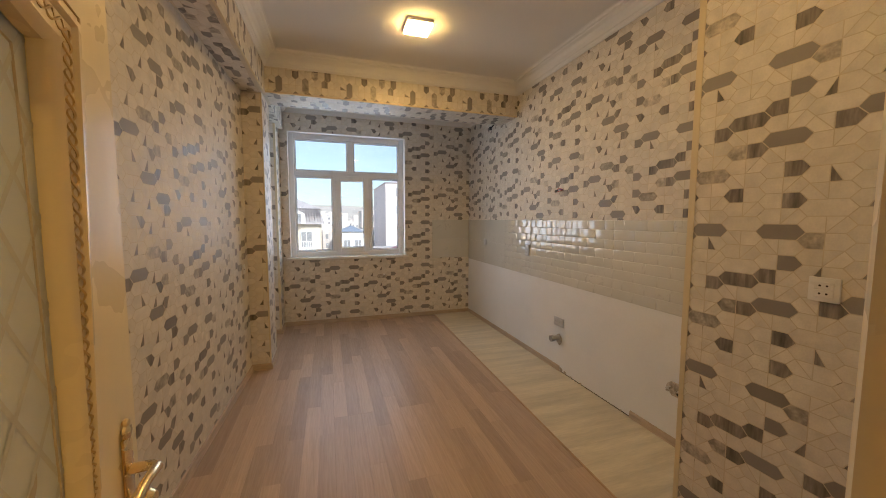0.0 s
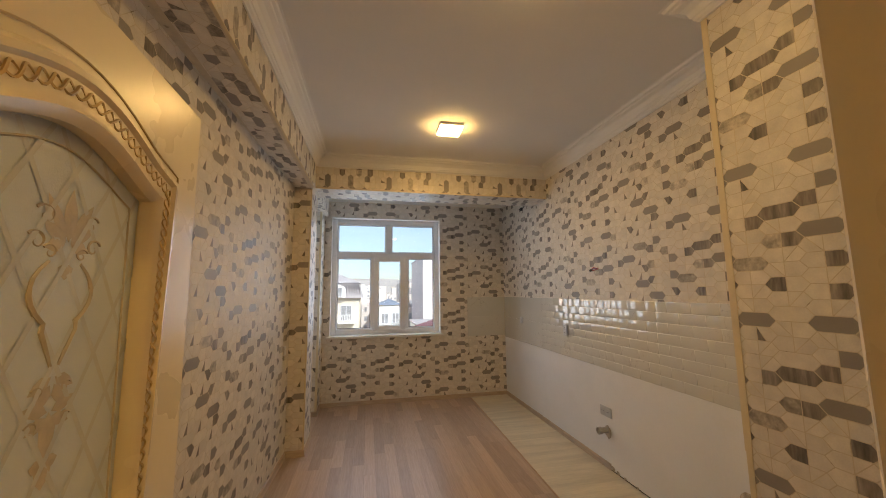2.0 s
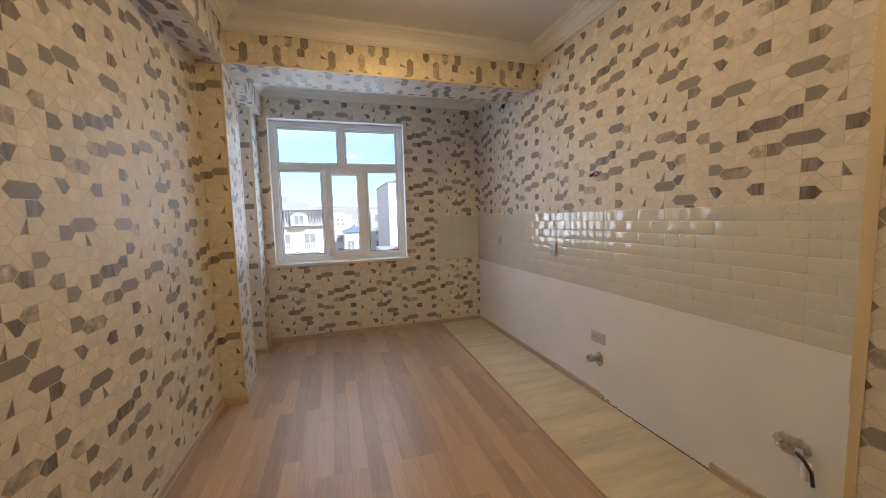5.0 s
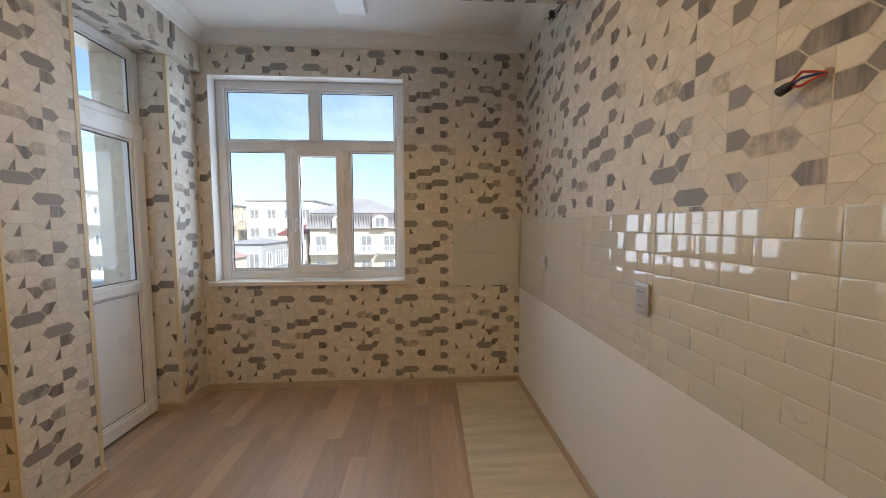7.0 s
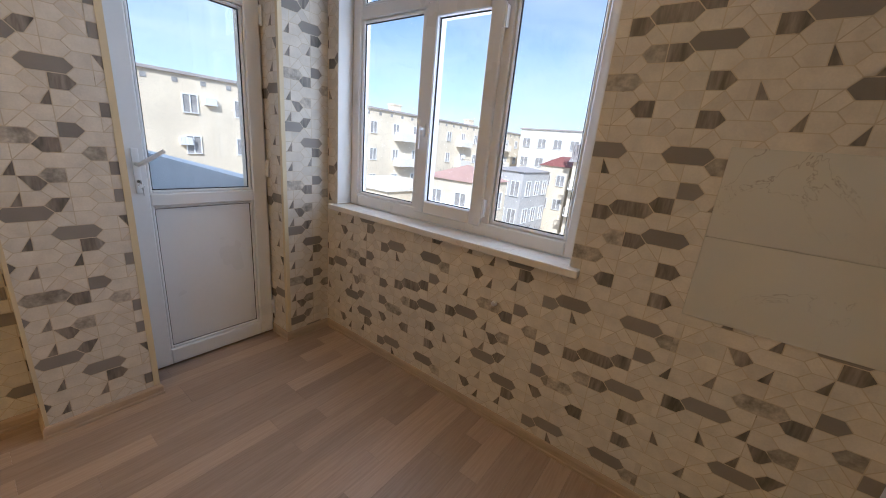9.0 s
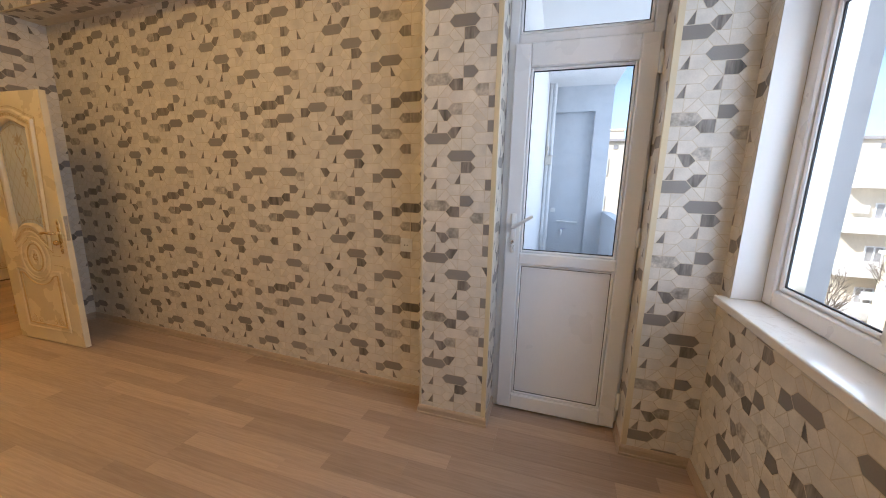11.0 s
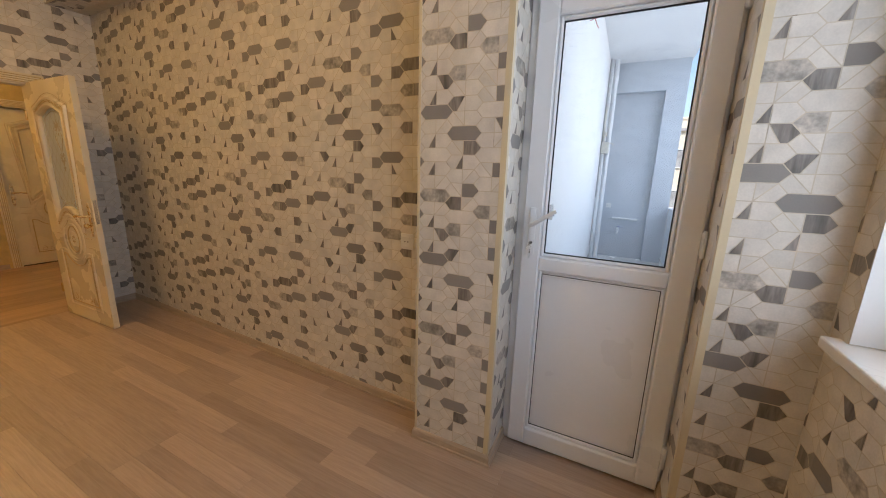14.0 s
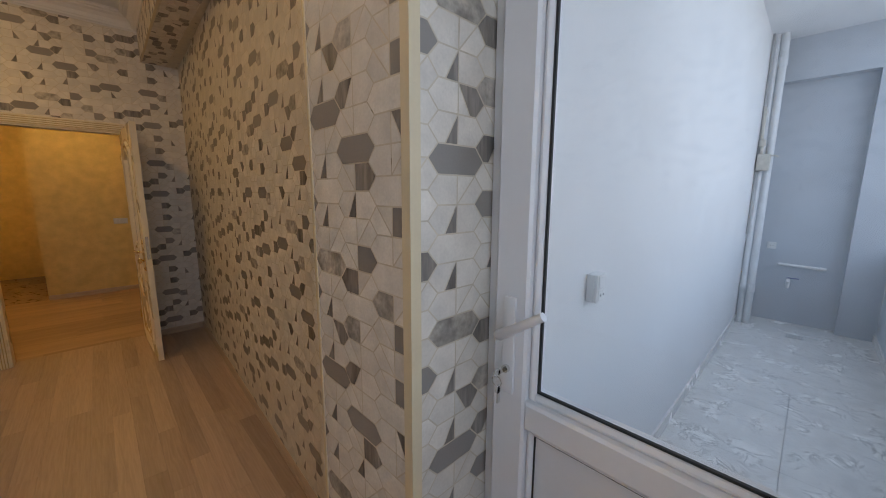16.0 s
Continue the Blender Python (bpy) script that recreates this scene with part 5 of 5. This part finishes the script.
def far_window(parent, w, h, at, cells=2):
    """Frame and dark panes; local y points out of the facade."""
    bm = bmesh.new()
    f = 0.07
    box(bm, -w / 2, w / 2, 0, 0.09, h / 2 - f, h / 2)
    box(bm, -w / 2, w / 2, 0, 0.12, -h / 2, -h / 2 + f)
    for k in range(cells + 1):
        x = -w / 2 + f / 2 + k * (w - f) / cells
        box(bm, x - f / 2, x + f / 2, 0, 0.09, -h / 2 + f, h / 2 - f)
    o = part("window", bm, WINFRAME, parent)
    o.matrix_local = at
    part("pane", boxes((-w / 2 + 0.01, w / 2 - 0.01, -0.02, 0.03, -h / 2 + 0.01, h / 2 - 0.01)), WINDARK, o)
    return o


def far_copy(o, at):
    c = o.copy()
    scene.collection.objects.link(c)
    c.matrix_local = at
    for k in o.children:
        kc = k.copy()
        scene.collection.objects.link(kc)
        kc.parent = c
    return c


def wall_windows(parent, x, y, z0, yaw, columns, floors, pitch, storey, w, h, skip=0.0, seed=1):
    """Rows of windows on a facade that starts at x, y and runs along the direction yaw."""
    rnd = random.Random(seed)
    c, s = math.cos(radians(yaw)), math.sin(radians(yaw))
    first = None
    for i in range(columns):
        for j in range(floors):
            if rnd.random() < skip:
                continue
            at = pose(x + c * pitch * (i + 0.5), y + s * pitch * (i + 0.5), z0 + storey * (j + 0.5), 0, 0, yaw)
            if first is None:
                first = far_window(parent, w, h, at)
            else:
                far_copy(first, at)


def building(label, x0, x1, y0, y1, z1, wall_mat, roof_mat, roof="flat", rise=2.0, over=0.2):
    b = thing("apartment_building" if z1 - GZ > 9 else "house", label, "building", at=Matrix.Identity(4))
    part("wall", boxes((x0, x1, y0, y1, GZ, z1)), wall_mat, b)
    bm = bmesh.new()
    if roof == "flat":
        box(bm, x0 - over, x1 + over, y0 - over, y1 + over, z1, z1 + 0.2)
    else:
        a = [bm.verts.new(p) for p in ((x0 - over, y0 - over, z1), (x1 + over, y0 - over, z1), (x1 + over, y1 + over, z1), (x0 - over, y1 + over, z1))]
        dx, dy = (x1 - x0) / 2, (y1 - y0) / 2
        m = min(dx, dy)
        if dx > dy:
            r = [bm.verts.new((x0 + m, y0 + dy, z1 + rise)), bm.verts.new((x1 - m, y0 + dy, z1 + rise))]
            faces = ((a[0], a[1], r[1], r[0]), (a[1], a[2], r[1]), (a[2], a[3], r[0], r[1]), (a[3], a[0], r[0]))
        else:
            r = [bm.verts.new((x0 + dx, y0 + m, z1 + rise)), bm.verts.new((x0 + dx, y1 - m + 0.01, z1 + rise))]
            faces = ((a[0], a[1], r[0]), (a[1], a[2], r[1], r[0]), (a[2], a[3], r[1]), (a[3], a[0], r[0], r[1]))
        for f in faces:
            bm.faces.new(f)
        bm.faces.new(a[::-1])
    part("roof", bm, roof_mat, b)
    return b


# long block across the yard, its front towards the house
b = building("long cream five-storey apartment block with white windows", -44, -30, -6, 74, 4.6, FACADE, ROOFGREY)
wall_windows(b, -30, 74, -10.6, -90, 22, 5, 3.6, 2.95, 1.05, 1.35, 0.08, 3)
bm = bmesh.new()
for k in range(44):
    box(bm, -30, -29.96, 73 - 1.8 * k, 73.35 - 1.8 * k, 4.02, 4.34)
part("attic_vents", bm, WINDARK, b, "row of small square attic openings")
for y in (8, 22, 41, 60):
    part("chimney", boxes((-36.5, -35.5, y, y + 1.6, 4.8, 6.1), (-36.6, -35.4, y - 0.1, y + 1.7, 6.1, 6.25)), FACADE, b)
bm = bmesh.new()
rnd = random.Random(4)
for i in range(24):
    y, z = rnd.uniform(0, 70), -9.0 + 3.0 * rnd.randrange(5) - 0.3
    box(bm, -30, -29.65, y, y + 0.8, z, z + 0.55)
part("air_conditioners", bm, WINFRAME, b, "pale air conditioner boxes on the facade")
bm = bmesh.new()
for k in range(4):
    for j in range(1, 5):
        y = 23 + k * 13.0
        box(bm, -30, -28.9, y, y + 2.8, -10.6 + 3 * j, -9.6 + 3 * j)
part("balconies", bm, FACADEW, b, "pale boxed balconies")

# house with a grey mansard and balconies
b = building("cream house with grey mansard roof and stacked balconies", -10.9, -0.1, 45, 57, 0.9, FACADE, ROOFGREY, "hip", 0.3, 0.1)
bm = bmesh.new()
for xa, xb, ya, yb, za, zb, ins in ((-11.3, 0.3, 44.6, 57.4, 0.9, 2.75, 0.5), (-11.0, 0.0, 44.9, 57.1, 2.75, 4.7, 4.4)):
    lo = [bm.verts.new(p) for p in ((xa, ya, za), (xb, ya, za), (xb, yb, za), (xa, yb, za))]
    hi = [bm.verts.new(p) for p in ((xa + ins, ya + ins, zb), (xb - ins, ya + ins, zb), (xb - ins, yb - ins, zb), (xa + ins, yb - ins, zb))]
    for i in range(4):
        bm.faces.new((lo[i], lo[(i + 1) % 4], hi[(i + 1) % 4], hi[i]))
    bm.faces.new(hi)
for k in range(38):
    x = -11.1 + 0.3 * k
    box(bm, x, x + 0.06, 44.62, 44.95, 0.95, 2.7)
part("mansard", bm, ROOFGREY, b, "grey ribbed sheet mansard")
for k, x in enumerate((-9.6, -7.2, -4.3, -1.6)):
    first_w = None
    for j in range(3):
        at = pose(x, 45, -0.9 - 3.0 * j, 0, 0, 180)
        first_w = far_window(b, 1.3, 1.9, at, 2)
    bm = boxes(*[(x - 1.1, x + 1.1, 43.9, 45.0, -2.1 - 3.0 * j, -1.95 - 3.0 * j) for j in range(3)])
    for j in range(3):
        for q in range(12):
            box(bm, x - 1.1 + 0.19 * q, x - 1.06 + 0.19 * q, 43.92, 43.96, -1.95 - 3.0 * j, -1.1 - 3.0 * j)
        box(bm, x - 1.1, x + 1.1, 43.90, 43.98, -1.1 - 3.0 * j, -1.05 - 3.0 * j)
    part("balcony", bm, FACADEW, b)
for x in (-7.2, -2.6):
    bm = bmesh.new()
    sec = [(x - 0.9, 0.95), (x + 0.9, 0.95), (x + 0.9, 1.9)] + [(x + 0.9 * math.cos(radians(a)), 1.9 + 0.55 * math.sin(radians(a))) for a in range(15, 180, 15)] + [(x - 0.9, 1.9)]
    lo, hi = ([bm.verts.new((px, yy, pz)) for px, pz in sec] for yy in (44.3, 46.5))
    for i in range(len(sec)):
        bm.faces.new((lo[i], lo[(i + 1) % len(sec)], hi[(i + 1) % len(sec)], hi[i]))
    bm.faces.new(lo)
    part("dormer", bm, FACADEW, b)
    far_window(b, 1.1, 1.2, pose(x, 44.3, 1.6, 0, 0, 180))

b = building("low cream flat-roofed house across the yard", -27, -18.5, 24, 33, -2.6, FACADE, FACADEW)
wall_windows(b, -18.5, 33, -5.4, -90, 4, 1, 2.2, 2.8, 1.2, 1.4, 0, 5)
wall_windows(b, -18.5, 24, -5.4, 180, 4, 1, 2.1, 2.8, 1.2, 1.4, 0, 6)
b = building("small cream house with a faded terracotta hipped roof", -16.4, -11.6, 26, 31, -1.05, FACADE, ROOFPINK, "hip", 1.1)
wall_windows(b, -11.6, 26, -3.9, 180, 2, 1, 2.3, 2.6, 1.1, 1.4, 0, 21)
wall_windows(b, -11.6, 31, -3.9, -90, 2, 1, 2.4, 2.6, 1.1, 1.4, 0, 22)
b = building("grey rendered two-storey building with wide windows", -17.6, -13.4, 38, 45, -0.5, FACADEGREY, ROOFGREY, "hip", 0.4)
wall_windows(b, -13.5, 38, -6.6, 180, 3, 2, 1.35, 2.9, 1.0, 1.6, 0, 23)
wall_windows(b, -13.4, 45, -6.6, -90, 3, 2, 2.2, 2.9, 1.2, 1.6, 0, 24)
shed = thing("shed", "low shed with a pale corrugated metal roof", "shed")
part("wall", boxes((-13, -3, 16, 24, GZ, -5.9)), FACADEW, shed)
bm = bmesh.new()
row = [[bm.verts.new((-13.4 + 0.055 * i, y, z + 0.035 * math.sin(i * math.pi / 2))) for i in range(196)] for y, z in ((15.6, -5.7), (24.4, -4.9))]
for i in range(195):
    bm.faces.new((row[0][i], row[0][i + 1], row[1][i + 1], row[1][i]))
part("roof", bm, material("zinc_corrugated_sheet", (0.50, 0.49, 0.45), 0.5, 0.3, vary=0.08, scale=2), shed)
b = building("small house with a red hipped roof", 4.2, 13, 27, 35, -2.2, FACADEW, ROOFRED, "hip", 1.9)
wall_windows(b, 13, 27, -5.6, 180, 4, 1, 2.1, 2.8, 1.2, 1.4, 0, 8)
b = building("small house with a blue-grey hipped roof", 2.4, 5.1, 46, 51, -0.05, FACADEW, ROOFBLUE, "hip", 0.75)
wall_windows(b, 5.1, 46, -3.0, 180, 2, 1, 1.35, 2.6, 0.9, 1.3, 0, 9)
b = building("low pale building with a flat roof", 7.0, 11.5, 44, 52, -2.6, FACADEW, ROOFGREY)
b = building("tall pale apartment tower with a slanted top", 10.1, 26, 60, 76, 7.6, FACADEPINK, ROOFGREY, "hip", 2.2)
wall_windows(b, 26, 60, -10.4, 180, 5, 6, 3.0, 3.0, 1.4, 1.5, 0.0, 10)
b = building("white apartment block in the middle distance", -26, -15.3, 62, 80, 5.2, FACADEW, ROOFGREY)
wall_windows(b, -15.3, 62, -10.4, 180, 4, 5, 2.7, 3.0, 1.4, 1.5, 0.0, 11)
b = building("row house with a red roof by the white block", -15.0, -11.5, 46, 60, 0.2, FACADE, ROOFRED, "hip", 1.2)
wall_windows(b, -11.5, 46, -5.6, 180, 2, 2, 1.7, 2.8, 1.0, 1.3, 0.0, 12)

rnd = random.Random(12)
verts, faces = [], []


def quad_box(x0, x1, y0, y1, z0, z1):
    k = len(verts)
    verts.extend((x, y, z) for z in (z0, z1) for y in (y0, y1) for x in (x0, x1))
    faces.extend(tuple(k + i for i in f) for f in ((0, 2, 3, 1), (4, 5, 7, 6), (0, 1, 5, 4), (2, 6, 7, 3), (0, 4, 6, 2), (1, 3, 7, 5)))


panes = []
for k in range(340):
    y = 85 + 520 * rnd.random() ** 1.3
    x = rnd.uniform(-0.75, 0.75) * (y + 40)
    w, d = rnd.uniform(7, 20), rnd.uniform(8, 16)
    top = GZ + rnd.choice((5, 7, 9, 12, 14, 15)) + 0.012 * y * rnd.uniform(0.6, 1.3)
    quad_box(x, x + w, y, y + d, GZ, top)
    if y < 330:
        for i in range(int(w / 3)):
            for j in range(4):
                panes.append((x + 1 + 3 * i, x + 2.3 + 3 * i, y - 0.06, y, top - 2.6 - 3 * j, top - 1.1 - 3 * j))
me = bpy.data.meshes.new("town")
me.from_pydata(verts, [], faces)
me.materials.append(FARWALL)
tagged(new("distant_town", me), "many pale flat-roofed houses far across the town", "town", kind="stuff")
verts, faces = [], []
for p in panes:
    quad_box(*p)
me = bpy.data.meshes.new("town_windows")
me.from_pydata(verts, [], faces)
me.materials.append(WINDARK)
tagged(new("distant_windows", me), "dark windows of the far houses", "windows", kind="stuff")
bm = bmesh.new()
rows = []
for j, (y, s) in enumerate(((700, 0), (1000, 0.5), (1400, 1.0), (2200, 1.15), (2900, 1.1))):
    rows.append([bm.verts.new((x, y, GZ + s * (64 + 20 * noise.noise(Vector((x * 0.0016, j, 0))) + 5 * noise.noise(Vector((x * 0.012, j, 3)))))) for x in range(-3000, 3001, 60)])
for a, c in zip(rows, rows[1:]):
    for i in range(len(a) - 1):
        bm.faces.new((a[i], a[i + 1], c[i + 1], c[i]))
structure("backdrop_hills", bm, HILL, "low dry hills behind the town, paled for haze", "hills")

# bare trees in the yard
TWIG = material("bare_grey_brown_twigs", (0.20, 0.16, 0.12), 0.9, vary=0.2, scale=3)


def bare_tree(x, y, h, seed):
    rnd = random.Random(seed)
    t = thing("tree", "leafless grey-brown tree in the yard", "tree", "yard trees", pose(x, y, GZ))
    trunk, crown = bmesh.new(), bmesh.new()
    tube(trunk, [(0, 0, 0), (0.05, 0.02, h * 0.2), (0.0, 0.1, h * 0.4)], [0.2, 0.16, 0.12], 8)

    def grow(p, d, length, r, depth):
        q = p + d * length
        tube(crown, [p, p.lerp(q, 0.5) + Vector((rnd.uniform(-1, 1), rnd.uniform(-1, 1), 0)) * length * 0.06, q], [r, r * 0.8, r * 0.55], 4, False)
        if depth:
            for _ in range(4):
                grow(p.lerp(q, rnd.uniform(0.5, 1)), (d + Vector((rnd.uniform(-1, 1), rnd.uniform(-1, 1), rnd.uniform(-0.3, 0.7))) * 0.8).normalized(), length * rnd.uniform(0.55, 0.75), r * 0.5, depth - 1)

    for _ in range(4):
        grow(Vector((0, 0.1, h * 0.38)), Vector((rnd.uniform(-0.6, 0.6), rnd.uniform(-0.6, 0.6), 1)).normalized(), h * 0.28, 0.09, 3)
    part("trunk", trunk, TWIG, t)
    part("crown", crown, TWIG, t)


for k, (x, y, h) in enumerate(((-25.5, 20, 8), (-26.5, 25, 9), (-24, 38, 9), (-27, 44, 10), (-11.0, 37, 6), (-27, 31, 8))):
    bare_tree(x, y, h, 40 + k)

# ---- pieces of the floors and walls, last ----
GAP = 0.0004


def planks(parent, x0, x1, y0, y1, width, seed, lengthways="Y", limit=lambda a, b: None, mat=LAMINATE):
    """Laminate strips laid end to end, each an object on a shared length of board."""
    rnd = random.Random(seed)
    shared = {}
    a0, a1, b0, b1 = (x0, x1, y0, y1) if lengthways == "Y" else (y0, y1, x0, x1)
    n = math.ceil((a1 - a0) / width)
    for i in range(n):
        u, w = a0 + i * width, min(width, a1 - a0 - i * width)
        v = b0 - rnd.choice((0.0, 0.2, 0.4, 0.6, 0.8))
        while v < b1:
            length = rnd.choice((0.6, 0.8, 1.0, 1.2))
            va, vb = max(v, b0), min(v + length, b1)
            v += length
            if vb - va < 0.03:
                continue
            key = (round(w, 3), round(vb - va, 3))
            if key not in shared:
                hw, hl = w / 2 - GAP, (vb - va) / 2 - GAP
                bm = boxes((-hw, hw, -hl, hl, -0.012, 0)) if lengthways == "Y" else boxes((-hl, hl, -hw, hw, -0.012, 0))
                shared[key] = mesh_of("plank", bm, mat)
            o = new("plank", shared[key])
            o.parent = parent
            o.location = (u + w / 2, (va + vb) / 2, 0) if lengthways == "Y" else ((va + vb) / 2, u + w / 2, 0)


planks(floor, 0, W, -0.12, L, 0.098, 5)
HALLBOARD = wood("hall_oak_laminate", (0.42, 0.28, 0.17), 0.3, "X", 0.22)
planks(hall_floor, -1.6, 3.2, HY, -0.12, 0.196, 7, "X", mat=HALLBOARD)
HALLTILE = material("brown_patterned_hall_tile", (0.30, 0.19, 0.11), 0.3, vary=0.25, scale=14, grain=90, bump=0.05, spread=0.45)
hall_tile = mesh_of("tile", bevelled(boxes((-0.1565, 0.1565, -0.1715, 0.1715, -0.012, 0)), 0.0015, 1), HALLTILE)
for i in range(6):
    for j in range(6):
        o = new("tile", hall_tile)
        o.parent = hall_floor
        o.location = (1.31 + 0.315 * (i + 0.5), HY - 0.345 * (j + 0.5), 0)

# travertine strip where the kitchen units stood, with its wooden edge
S0, S1, LEAN = 2.275, 1.03, 0.031
EDGEWOOD = material("light_wood_edge_strip", (0.50, 0.34, 0.20), 0.4, vary=0.12, scale=10)


def strip_x(y):
    return S0 + LEAN * (y - S1)


y = S1 + 0.012
while y < L - 0.02:
    y2 = min(y + 0.60, L)
    part("tile", prism([(strip_x(y) + 0.012, y + 0.001), (W, y + 0.001), (W, y2 - 0.001), (strip_x(y2) + 0.012, y2 - 0.001)], 0.001, 0.007), STRIPTILE, floor)
    y = y2
part("edge_strip", bevelled(prism([(S0, S1), (S0 + 0.011, S1), (strip_x(L) + 0.011, L), (strip_x(L), L)], 0.001, 0.009), 0.002), EDGEWOOD, floor, "thin light wood edge strip")
part("edge_strip", bevelled(boxes((S0 + 0.012, RX + 0.02, S1, S1 + 0.011, 0.001, 0.009)), 0.002), EDGEWOOD, floor, "thin light wood edge strip")


def brick_mesh(w, h):
    """A glazed brick with softly rounded edges; it lies in the y-z plane and faces -x."""
    bm = bmesh.new()
    rings = [[bm.verts.new((-d, a * (w / 2 - o), b * (h / 2 - o))) for a, b in ((-1, -1), (1, -1), (1, 1), (-1, 1))] for o, d in ((0, 0), (0, 0.0027), (0.0022, 0.0036), (0.0050, 0.0040))]
    for p, q in zip(rings, rings[1:]):
        for i in range(4):
            bm.faces.new((p[i], p[(i + 1) % 4], q[(i + 1) % 4], q[i]))
    bm.faces.new(rings[-1])
    me = mesh_of("tile", bm, WALLTILE)
    me.shade_smooth()
    return me


# pressed bricks in half bond; every third joint is the seam of a large tile and runs through all rows
BW, ROWS, SEAM = 0.20, 8, 3.842
BH = (TZ1 - TZ0) / ROWS
shared = {}
lay = random.Random(21)
for r in range(ROWS):
    joints = [SEAM - BW * k for k in range(15)] if r % 2 == 0 else sorted({round(SEAM - BW * (k + 0.5), 4) for k in range(14)} | {round(SEAM - 3 * BW * k, 4) for k in range(5)}, reverse=True)
    for yb, ya in zip(joints, joints[1:]):
        ya = max(ya, RY)
        key = round(yb - ya, 3)
        if key < 0.02:
            continue
        if key not in shared:
            shared[key] = brick_mesh(key - 0.0005, BH - 0.0005)
        o = new("tile", shared[key])
        o.parent = wall_right
        o.location = (W - 0.002, (ya + yb) / 2, TZ0 + (r + 0.5) * BH)
        o.rotation_euler = (0, radians(lay.uniform(-0.06, 0.06)), radians(lay.uniform(-0.10, 0.10)))
for ya, yb in ((SEAM, 4.442), (4.442, L)):
    for k in range(2):
        part("tile", bevelled(boxes((W - 0.0055, W - 0.002, ya + 0.0007, yb - 0.0007, TZ0 + k * (TZ1 - TZ0) / 2 + 0.0007, TZ0 + (k + 1) * (TZ1 - TZ0) / 2 - 0.0007)), 0.001, 1), WALLTILE, wall_right)
for k in range(2):
    part("tile", bevelled(boxes((TX, W - 0.012, L - 0.010, L - 0.002, 0.887 + k * 0.2905 + 0.0007, 0.887 + (k + 1) * 0.2905 - 0.0007)), 0.001, 1), WALLTILE, wall_window)

for i in range(7):
    for j in range(2):
        o = new("tile", mesh_of("tile", boxes((-0.60 * i - 0.8492, -0.60 * i - 0.2508, BWY + 0.47 * j + 0.0008, BWY + 0.47 * (j + 1) - 0.0008, BFZ - 0.012, BFZ)), BALTILE))
        o.parent = balcony_floor
